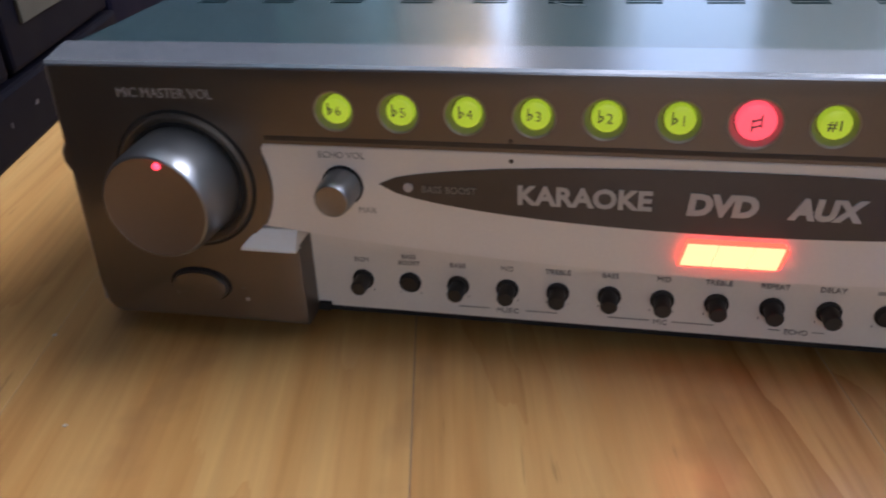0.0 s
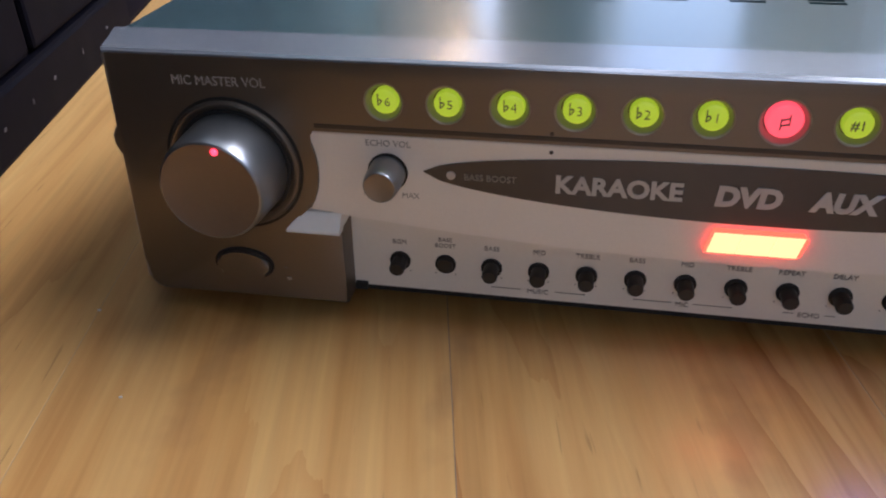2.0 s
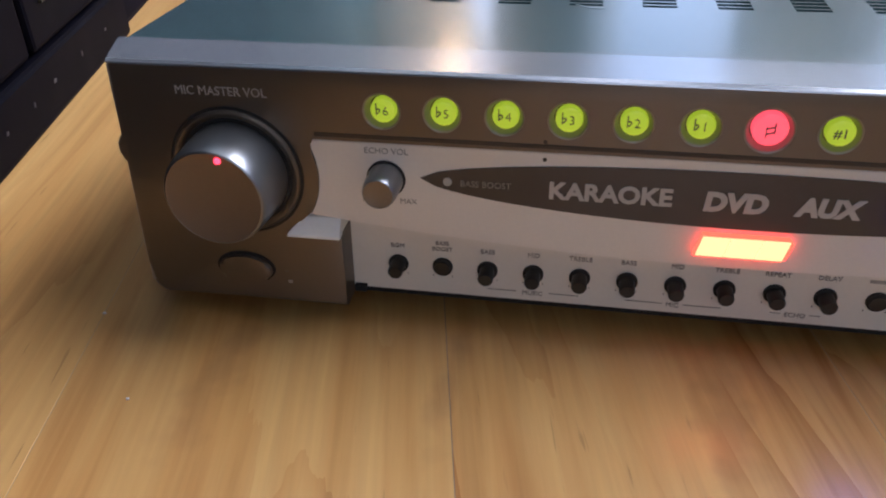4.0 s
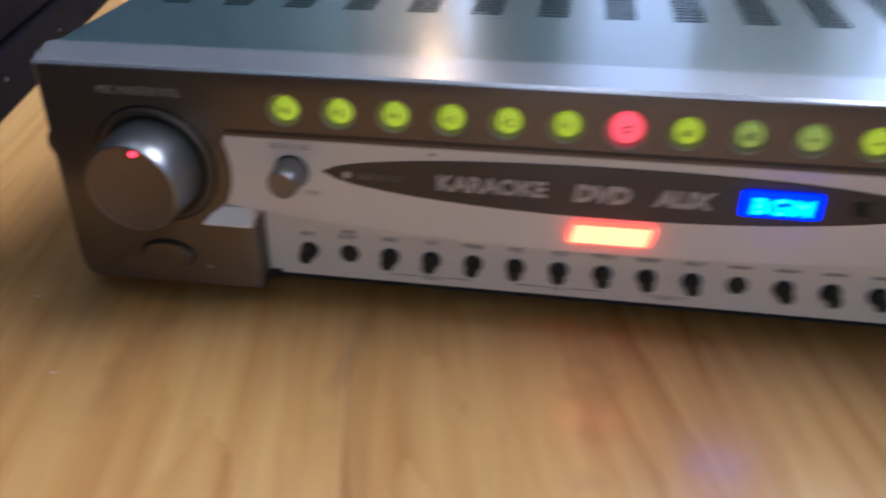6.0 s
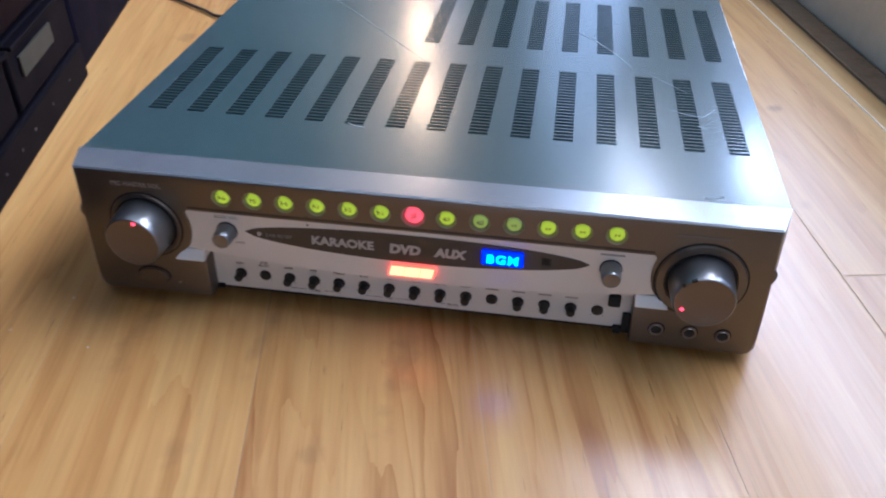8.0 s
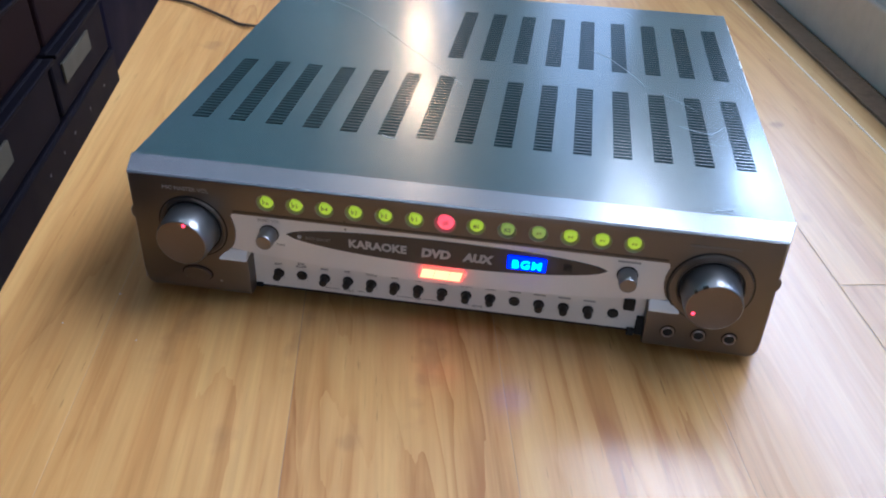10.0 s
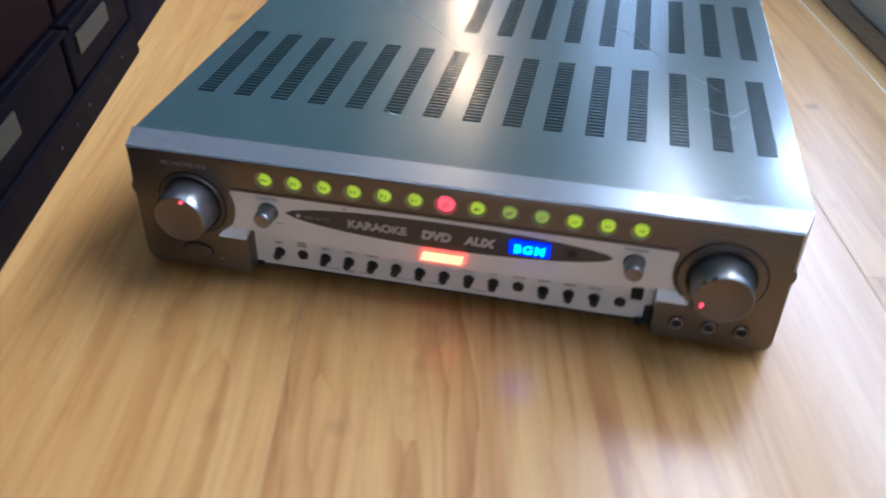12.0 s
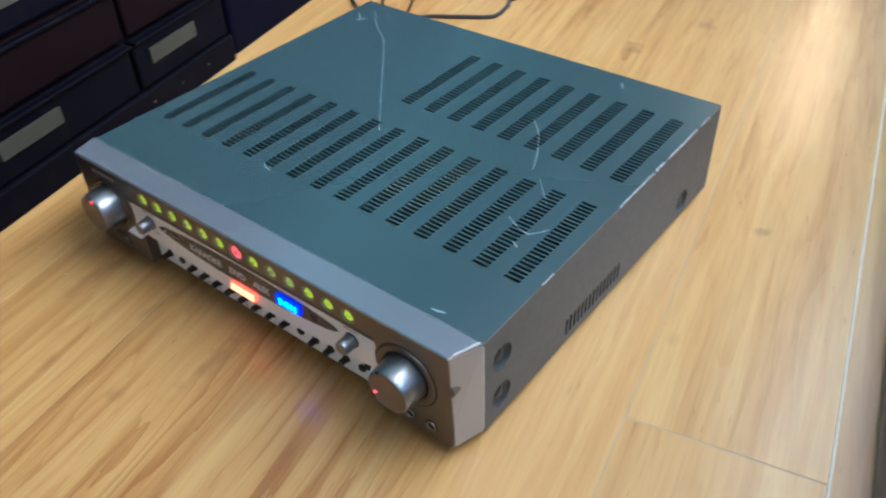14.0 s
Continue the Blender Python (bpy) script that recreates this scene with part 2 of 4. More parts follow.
GREEN_D = mat("button_green_dim", (0.42, 0.52, 0.10), 0.35, emit=(0.40, 0.55, 0.10), strength=0.33)
REDB = mat("button_red", (0.75, 0.10, 0.12), 0.35, emit=(1.0, 0.09, 0.11), strength=1.15)
GLOW_R = mat("glow_red", (0.9, 0.2, 0.1), 0.4, emit=(1.0, 0.22, 0.08), strength=4.4)
GLOW_R2 = mat("glow_red_halo", (0.5, 0.02, 0.01), 0.4, emit=(1.0, 0.05, 0.02), strength=4.2)
GLOW_B = mat("glow_blue", (0.05, 0.2, 0.9), 0.4, emit=(0.03, 0.30, 1.0), strength=5.5)
GLOW_B2 = mat("glow_blue_halo", (0.0, 0.01, 0.4), 0.4, emit=(0.0, 0.014, 1.0), strength=5.2)
LED = mat("led_red", (0.9, 0.05, 0.08), 0.3, emit=(1.0, 0.035, 0.06), strength=4.5)
BRASS = mat("jack_metal", (0.40, 0.32, 0.26), 0.35, 0.8)
SCRATCH = mat("bare_scratch", (0.25, 0.30, 0.315), 0.6, 0.0)
# bare metal of the worn edges, also the frame corner's painted highlight
BARE_GLINT = mat("bare_metal_glint", (0.80, 0.82, 0.85), 0.35, 0.6)
RUBBER = mat("rubber", (0.02, 0.02, 0.02), 0.7, grain=(300, 0.2))
TAPE = mat("winding_tape", (0.42, 0.33, 0.08), 0.5, grain=(80, 0.2))
BOARD = mat("circuit_board", (0.05, 0.10, 0.05), 0.5, grain=(60, 0.3))
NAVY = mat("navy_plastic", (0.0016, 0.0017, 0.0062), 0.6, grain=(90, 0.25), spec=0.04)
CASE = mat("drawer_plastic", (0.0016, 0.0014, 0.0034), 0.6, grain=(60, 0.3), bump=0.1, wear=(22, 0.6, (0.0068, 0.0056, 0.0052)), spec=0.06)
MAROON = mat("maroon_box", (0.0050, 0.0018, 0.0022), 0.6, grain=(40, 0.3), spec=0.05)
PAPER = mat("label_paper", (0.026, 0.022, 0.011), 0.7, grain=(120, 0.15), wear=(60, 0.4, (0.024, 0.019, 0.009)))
TEAL = mat("teal_wall", (0.032, 0.09, 0.097), 0.75, grain=(14, 0.08))
WHITE = mat("white_wall", (0.74, 0.74, 0.73), 0.7, grain=(12, 0.04))
BLUISH = mat("pale_blue_wall", (0.40, 0.47, 0.56), 0.7, grain=(12, 0.05))
CEILM = mat("ceiling_paint", (0.62, 0.62, 0.60), 0.8, grain=(10, 0.03))
SKIRT = mat("skirting_wood", (0.70, 0.63, 0.56), 0.5, grain=(60, 0.12), wear=(25, 0.4, (0.55, 0.48, 0.41)))
BULB = mat("warm_bulb", (1, 0.8, 0.5), 0.4, emit=(1.0, 0.66, 0.36), strength=42)
CHIP = mat("chipped_plastic", (0.055, 0.05, 0.05), 0.6, grain=(300, 0.3))
CABLE = mat("cable_sheath", (0.03, 0.022, 0.02), 0.45)
FRAME = mat("window_paint", (0.72, 0.72, 0.70), 0.4, grain=(30, 0.03))


# ---- mesh helpers ----
def link(name, bm, material, parent=None, label="", smooth=False):
    me = bpy.data.meshes.new(name)
    bmesh.ops.recalc_face_normals(bm, faces=bm.faces)
    bm.to_mesh(me)
    bm.free()
    if material:
        me.materials.append(material)
    if smooth:
        for p in me.polygons:
            p.use_smooth = True
        me.set_sharp_from_angle(angle=radians(35))
    ob = new(name, me)
    if parent:
        ob.parent = parent
        ob.matrix_parent_inverse = parent.matrix_world.inverted()
    if label:
        tagged(ob, label)
    return ob


def part(name, bm, material, parent, label="", smooth=False):
    return link(name, bm, material, parent, label, smooth)


def thing(name, at, label, category, group="", kind=""):
    ob = new(name)
    ob.empty_display_size = 0.02
    ob.matrix_world = at
    bpy.context.view_layer.update()
    return tagged(ob, label, category, group, kind)


def box(x0, x1, y0, y1, z0, z1, bevel=0.0, seg=2, m=None):
    bm = bmesh.new()
    bmesh.ops.create_cube(bm, size=1)
    for v in bm.verts:
        v.co = Vector((x0 + (v.co.x + 0.5) * (x1 - x0), y0 + (v.co.y + 0.5) * (y1 - y0), z0 + (v.co.z + 0.5) * (z1 - z0)))
    if bevel:
        bmesh.ops.bevel(bm, geom=bm.edges[:], offset=bevel, segments=seg, profile=0.5, affect="EDGES")
    if m:
        bm.transform(m)
    return bm


def prism(points, y0, y1, bevel=0.0, seg=2):
    """A plate from an outline in x, z, between the depths y0 (front) and y1; its front edge is rounded."""
    bm = bmesh.new()
    a = [bm.verts.new((x, y0, z)) for x, z in points]
    b = [bm.verts.new((x, y1, z)) for x, z in points]
    f = bm.faces.new(a)
    bm.faces.new(b[::-1])
    n = len(points)
    for i in range(n):
        bm.faces.new((a[i], b[i], b[(i + 1) % n], a[(i + 1) % n]))
    if bevel:
        bmesh.ops.bevel(bm, geom=list(f.edges), offset=bevel, segments=seg, profile=0.5, affect="EDGES")
    return bm


def lathe(profile, cx, cz, seg=48):
    """A turned body about an axis along y: profile of (radius, y)."""
    bm = bmesh.new()
    rings = []
    for r, y in profile:
        if r <= 1e-6:
            rings.append([bm.verts.new((cx, y, cz))])
        else:
            rings.append([bm.verts.new((cx + r * math.cos(2 * math.pi * k / seg), y, cz + r * math.sin(2 * math.pi * k / seg))) for k in range(seg)])
    for a, b in zip(rings, rings[1:]):
        for k in range(seg):
            p, q = a[k % len(a)], a[(k + 1) % len(a)]
            s, t = b[(k + 1) % len(b)], b[k % len(b)]
            face = [v for i, v in enumerate((p, q, s, t)) if v not in (p, q, s, t)[:i]]
            if len(face) > 2:
                bm.faces.new(face)
    return bm


def tube(points, r, seg=8, steps=6):
    """A round cord along a smooth line through the points."""
    P = [Vector(p) for p in points]
    P = [P[0] * 2 - P[1]] + P + [P[-1] * 2 - P[-2]]
    line = []
    for i in range(1, len(P) - 2):
        for k in range(steps):
            t = k / steps
            a, b, c, d = P[i - 1:i + 3]
            line.append(0.5 * (2 * b + (c - a) * t + (2 * a - 5 * b + 4 * c - d) * t * t + (3 * b - a - 3 * c + d) * t ** 3))
    line.append(P[-2])
    bm = bmesh.new()
    rings = []
    for i, p in enumerate(line):
        d = (line[min(i + 1, len(line) - 1)] - line[max(i - 1, 0)]).normalized()
        u = d.cross(Vector((0.3, 0.2, 1))).normalized()
        w = d.cross(u)
        rings.append([bm.verts.new(p + r * (math.cos(2 * math.pi * k / seg) * u + math.sin(2 * math.pi * k / seg) * w)) for k in range(seg)])
    for a, b in zip(rings, rings[1:]):
        for k in range(seg):
            bm.faces.new((a[k], a[(k + 1) % seg], b[(k + 1) % seg], b[k]))
    bm.faces.new(rings[0])
    bm.faces.new(rings[-1][::-1])
    return bm


def letters(name, text, x, y, z, size, material, parent, label="", slant=0.0, weight=0.0, stretch=1.0, depth=0.00015, spacing=1.0):
    """Raised lettering on a plane facing the front: x is its middle, z its base line."""
    cu = bpy.data.curves.new(name, "FONT")
    cu.body, cu.size, cu.shear, cu.offset, cu.extrude = text, size, slant, weight, depth
    cu.align_x, cu.resolution_u, cu.space_character = "CENTER", 3, spacing
    tmp = new(name, cu)
    me = bpy.data.meshes.new_from_object(tmp.evaluated_get(bpy.context.evaluated_depsgraph_get()))
    bpy.data.objects.remove(tmp)
    bpy.data.curves.remove(cu)
    me.name = name
    me.transform(pose(x, y, z, 90, 0, 0) @ Matrix.Diagonal((stretch, 1, 1, 1)))
    me.materials.clear()
    me.materials.append(material)
    ob = new(name, me)
    ob.parent = parent
    ob.matrix_parent_inverse = parent.matrix_world.inverted()
    if label:
        tagged(ob, label)
    return ob


# ---- room ----
def room_piece(name, n0, n1, s0, s1, z0, z1, material, label, category):
    ob = link(name, box(n0, n1, s0, s1, z0, z1), material)
    ob.matrix_world = ROOM
    return tagged(ob, label, category, kind="structure")


room_piece("wall_west", WALL_W - 0.1, WALL_W, WALL_S - 0.1, WALL_N + 0.1, 0, HIGH, TEAL, "teal painted wall behind the dark drawer unit", "wall")
room_piece("wall_north", WALL_W, WALL_E + 0.12, WALL_N, WALL_N + 0.1, 0, HIGH, BLUISH, "plain pale blue wall at the far end", "wall")


def joined(boxes):
    """Several boxes in one mesh."""
    bm = bmesh.new()
    for b in boxes:
        t = box(*b)
        me = bpy.data.meshes.new("t")
        t.to_mesh(me)
        t.free()
        bm.from_mesh(me)
        bpy.data.meshes.remove(me)
    return bm


# south wall, with the unseen opening added for the fill light
n0, n1, z0, z1 = SOUTH
south = link("wall_south", joined([(WALL_W, n0, WALL_S - 0.1, WALL_S, 0, CEIL), (n1, WALL_E + 0.12, WALL_S - 0.1, WALL_S, 0, CEIL),
                                   (n0, n1, WALL_S - 0.1, WALL_S, 0, z0), (n0, n1, WALL_S - 0.1, WALL_S, z1, CEIL)]), WHITE)
south.matrix_world = ROOM
tagged(south, "plain white wall with an added, unseen opening for fill light", "wall", kind="structure")
n0, n1, s0, s1 = ROOF
ceil = link("ceiling", joined([(WALL_W, n0, WALL_S - 0.1, STEP, CEIL, CEIL + 0.1), (n1, WALL_E, WALL_S - 0.1, STEP, CEIL, CEIL + 0.1),
                               (n0, n1, WALL_S - 0.1, s0, CEIL, CEIL + 0.1), (n0, n1, s1, STEP, CEIL, CEIL + 0.1),
                               (WALL_W, WALL_E, STEP - 0.1, STEP, CEIL + 0.1, HIGH), (WALL_W - 0.1, WALL_E + 0.12, STEP - 0.1, WALL_N + 0.1, HIGH, HIGH + 0.1)]), CEILM)
ceil.matrix_world = ROOM
tagged(ceil, "plain white ceiling with a roof window, higher at the far end", "ceiling", kind="structure")


def wall_with_windows():
    ss = sorted({WALL_S, WALL_N} | {w[0] for w in WINS} | {w[1] for w in WINS})
    cells = []
    for s0, s1 in zip(ss, ss[1:]):
        holes = sorted((w[2], w[3]) for w in WINS if w[0] <= s0 and w[1] >= s1)
        edges = [0.0] + [z for h in holes for z in h] + [HIGH]
        cells += [(WALL_E, WALL_E + 0.12, s0, s1, z0, z1) for z0, z1 in zip(edges[::2], edges[1::2])]
    ob = link("wall_east", joined(cells), WHITE)
    ob.matrix_world = ROOM
    tagged(ob, "white plastered wall with unseen windows above dark skirting", "wall", kind="structure")
    for i, (s0, s1, z0, z1) in enumerate(WINS):
        win = thing("window_%d" % (i + 1), ROOM @ pose(WALL_E + 0.06, (s0 + s1) / 2, z0), "unseen white framed window letting daylight in", "window", kind="structure")
        for a, b, c, d in ((s0, s0 + 0.03, z0, z1), (s1 - 0.03, s1, z0, z1), (s0 + 0.03, s1 - 0.03, z0, z0 + 0.03), (s0 + 0.03, s1 - 0.03, z1 - 0.03, z1)):
            o = part("window_frame", box(WALL_E + 0.02, WALL_E + 0.07, a, b, c, d, 0.004), FRAME, None)
            o.matrix_world = ROOM
            o.parent, o.matrix_parent_inverse = win, win.matrix_world.inverted()


wall_with_windows()
skirt = link("baseboard", box(WALL_E - 0.008, WALL_E, WALL_S, WALL_N, 0.0, 0.078, 0.003), SKIRT)
skirt.matrix_world = ROOM
tagged(skirt, "grey-brown wooden skirting along the white wall", "baseboard", kind="structure")
strip = link("trim", box(0.6775, WALL_E - 0.0115, WALL_S, WALL_N, -0.0001, 0.0035, 0.0012), STRIP)
strip.matrix_world = ROOM
tagged(strip, "low brown wooden strip between the laminate and the skirting", "trim", kind="structure")
crack = link("trim", box(WALL_E - 0.0115, WALL_E - 0.008, WALL_S, WALL_N, -0.0001, 0.0006), BLACK)
crack.matrix_world = ROOM
tagged(crack, "dark dusty gap along the foot of the skirting", "trim", kind="structure")

# ---- amplifier ----
AMP = thing("amplifier", pose(0.215, 0.2, 0), "silver-grey karaoke amplifier with lit buttons standing on the laminate floor", "amplifier")
XC = 0.2155
TOP = 0.096


def mirror(x):
    return 2 * XC - x


def arc(cx, cz, r, a0, a1, n):
    return [(cx + r * math.cos(radians(a0 + (a1 - a0) * k / n)), cz + r * math.sin(radians(a0 + (a1 - a0) * k / n))) for k in range(n + 1)]


KX, KZ = 0.0484, 0.0606             # axis of the left dial


def bezel():
    """Front frame: button band above, a lobe with a dial at each end, open in the middle."""
    left = [(0.0095, 0.0986), (0.0085, 0.074), (0.0083, 0.067), (0.0080, 0.058), (0.0073, 0.040), (0.0066, 0.020),
            (0.0070, 0.0105), (0.0092, 0.0078), (0.0120, 0.0075), (0.0830, 0.0075), (0.0835, 0.0388), (0.0652, 0.0386), (0.0688, 0.0440)]
    left += arc(0.0485, 0.0605, 0.0287, -31, 25, 8) + [(0.0762, 0.0756)]
    pts = left + [(mirror(x) + (0.003 if x > 0.06 else 0.0), z) for x, z in left[::-1]]
    bm = prism(pts, 0.0, 0.026, 0.0012)
    for v in bm.verts:
        if v.co.y > 0.02:
            if v.co.x < 0.03:
                v.co.x = 0.0004
            elif v.co.x > 0.40:
                v.co.x = 0.4306
            if v.co.z > 0.09:
                v.co.z = 0.0952
    return bm


BX, BP, BZ = 0.1010, 0.01945, 0.0852     # the row of key buttons


def pierce(ob, cutter):
    """Cuts the cutter's mesh out of ob, and removes the cutter."""
    mod = ob.modifiers.new("holes", "BOOLEAN")
    mod.operation, mod.solver, mod.object = "DIFFERENCE", "EXACT", cutter
    bpy.context.view_layer.update()
    me = bpy.data.meshes.new_from_object(ob.evaluated_get(bpy.context.evaluated_depsgraph_get()))
    ob.modifiers.clear()
    ob.data = me
    bpy.data.objects.remove(cutter)
    for p in me.polygons:
        p.use_smooth = True
    me.set_sharp_from_angle(angle=radians(35))


frame_part = part("front_bezel", bezel(), BEZEL, AMP, "grey-brown metallic front frame", smooth=True)
bm = bmesh.new()
for i in range(13):
    t = lathe([(0.0, -0.01), (0.0073 if i == 6 else 0.0063, -0.01), (0.0073 if i == 6 else 0.0063, 0.0036), (0.0, 0.0036)], BX - 0.0003 + BP * i, BZ, 32)
    me = bpy.data.meshes.new("t")
    bmesh.ops.recalc_face_normals(t, faces=t.faces)
    t.to_mesh(me)
    t.free()
    bm.from_mesh(me)
    bpy.data.meshes.remove(me)
pierce(frame_part, link("cutter", bm, None))


def rail():
    bm = bmesh.new()
    prof = [(-0.0004, 0.0975), (-0.0002, 0.0981), (0.0009, 0.0988), (0.0232, 0.0985), (0.0245, 0.0978), (0.0264, 0.0960), (0.0264, 0.0950), (0.0240, 0.0950)]
    ends = []
    for side in (0, 1):
        row = []
        for y, z in prof:
            inset = 0.0092 * (1 - y / 0.0264)
            row.append(bm.verts.new((inset if side == 0 else 0.431 - inset, y, z)))
        ends.append(row)
    n = len(prof)
    for i in range(n):
        bm.faces.new((ends[0][i], ends[0][(i + 1) % n], ends[1][(i + 1) % n], ends[1][i]))
    bm.faces.new(ends[0])
    bm.faces.new(ends[1][::-1])
    return bm


part("top_rail", rail(), RAIL, AMP, "bright satin aluminium rail")

def worn_end():
    """Bare metal showing along the rail's right end."""
    bm = bmesh.new()
    rows = []
    for y, w in ((0.0002, 0.0006), (0.006, 0.0012), (0.013, 0.0008), (0.020, 0.0013), (0.0236, 0.0006)):
        x = 0.431 - 0.0092 * (1 - y / 0.0264)
        z = 0.0983 if y < 0.001 else 0.0988 - 0.0003 * (y - 0.001) / 0.0222
        rows.append([bm.verts.new(c) for c in ((x - w, y, z + 0.0001), (x + 0.0001, y, z + 0.0001), (x + 0.0001, y, z - 0.0012), (x - w, y, z - 0.0003))])
    for a, b in zip(rows, rows[1:]):
        for k in range(4):
            bm.faces.new((a[k], a[(k + 1) % 4], b[(k + 1) % 4], b[k]))
    bm.faces.new(rows[0])
    bm.faces.new(rows[-1][::-1])
    return bm


part("worn_lit_edge", worn_end(), BARE_GLINT, AMP, "bright bare metal on the rail's worn end")

def worn_line(points, w, h):
    """Bare metal along an edge: a thin bead of uneven width through the points."""
    bm = bmesh.new()
    rows = []
    for i, p in enumerate(points):
        k = w * (0.25 if i in (0, len(points) - 1) else 0.7 + 0.3 * math.sin(i * 2.4))
        x, y, z = p
        rows.append([bm.verts.new(c) for c in ((x - k, y, z + 0.0001), (x + 0.00015, y, z + 0.0001), (x + 0.00015, y, z - h), (x - k, y, z - h))])
    for a, b in zip(rows, rows[1:]):
        for k in range(4):
            bm.faces.new((a[k], a[(k + 1) % 4], b[(k + 1) % 4], b[k]))
    bm.faces.new(rows[0])
    bm.faces.new(rows[-1][::-1])
    return bm


for y0, y1, w in ((0.205, 0.262, 0.0005), (0.266, 0.283, 0.0009), (0.288, 0.345, 0.0005), (0.352, 0.371, 0.0004), (0.095, 0.110, 0.0003)):
    part("worn_lit_edge", worn_line([(0.431, y0 + (y1 - y0) * k / 6, TOP) for k in range(7)], w, 0.0006), BARE_GLINT, AMP, "bare metal along the cover's rubbed edge")
# light caught by the frame's corner, put in as a thin bright strip
part("worn_lit_edge", box(0.4304, 0.4312, 0.0256, 0.0264, 0.010, 0.0925, 0.0002, 1), BARE_GLINT, AMP, "bright strip painting the light on the front frame's corner")

def end_cap(flip):
    """Silver plate on the slanted end of the front frame."""
    bm = bmesh.new()
    out = [(0.42195, 0.0008, 0.0968), (0.42285, 0.0008, 0.066), (0.42420, 0.0008, 0.035), (0.42455, 0.0008, 0.0115),
           (0.43085, 0.0256, 0.0090), (0.43085, 0.0256, 0.0938)]
    a = [bm.verts.new((2 * XC - (x + 0.0005) if flip else x + 0.0005, y, z)) for x, y, z in out]
    b = [bm.verts.new((2 * XC - (x - 0.0010) if flip else x - 0.0010, y, z)) for x, y, z in out]
    bm.faces.new(a)
    bm.faces.new(b[::-1])
    for i in range(len(out)):
        j = (i + 1) % len(out)
        bm.faces.new((a[i], b[i], b[j], a[j]))
    return bm


for side in (False, True):
    part("end_cap", end_cap(side), CAP, AMP, "pale silver end of the front frame")

# vented cover: fifteen vent columns in front, nine behind
PITCH, VENT_X, VENT_W = 0.02772, 0.0160, 0.0128
ROWS_Y = ((0.0865, 0.197, range(15)), (0.2355, 0.350, range(6, 15)))
SLOTS = 24


def cover():
    """One sheet of steel with an opening for each vent."""
    bm = bmesh.new()
    xs = [0.0] + [x for c in range(15) for x in (VENT_X + PITCH * c, VENT_X + PITCH * c + VENT_W)] + [0.431]
    (a0, a1, _), (b0, b1, back) = ROWS_Y
    ys = [0.0265, a0, a1, b0, b1, 0.396]
    V = {}

    def vert(i, j, low):
        if (i, j, low) not in V:
            V[i, j, low] = bm.verts.new((xs[i], ys[j], TOP - 0.0012 * low))
        return V[i, j, low]

    def solid(i, j):
        if not (0 <= i < len(xs) - 1 and 0 <= j < len(ys) - 1):
            return False
        return not (i % 2 == 1 and (j == 1 or j == 3 and (i - 1) // 2 in back))
    for i in range(len(xs) - 1):
        for j in range(len(ys) - 1):
            if not solid(i, j):
                continue
            ring = ((i, j), (i + 1, j), (i + 1, j + 1), (i, j + 1))
            bm.faces.new([vert(p, q, 0) for p, q in ring])
            bm.faces.new([vert(p, q, 1) for p, q in ring[::-1]])
            for k, (di, dj) in enumerate(((0, -1), (1, 0), (0, 1), (-1, 0))):
                if not solid(i + di, j + dj):
                    (p, q), (u, v) = ring[k], ring[(k + 1) % 4]
                    bm.faces.new((vert(p, q, 0), vert(p, q, 1), vert(u, v, 1), vert(u, v, 0)))
    return bm


top = part("top_cover", cover(), COVER, AMP, "teal-grey painted steel cover with slotted vents")
for y0, y1, cols in ROWS_Y:
    step = (y1 - y0) / SLOTS
    bars = joined([(-0.0001, VENT_W + 0.0001, step * (k + 0.70), step * (k + 1), TOP - 0.0026, TOP - 0.0001) for k in range(SLOTS)])
    shared = None
    for c in cols:
        if shared is None:
            grille = part("vent_grille", bars, COVER, top, "dark slotted vent")
            shared = grille.data
        else:
            grille = new("vent_grille", shared)
            grille.parent = top
            tagged(grille, "dark slotted vent")
        grille.location = (VENT_X + PITCH * c, y0, 0)


HOLES = ((0.047, 0.0655), (0.047, 0.0275), (0.338, 0.0235))
HR = 0.0112


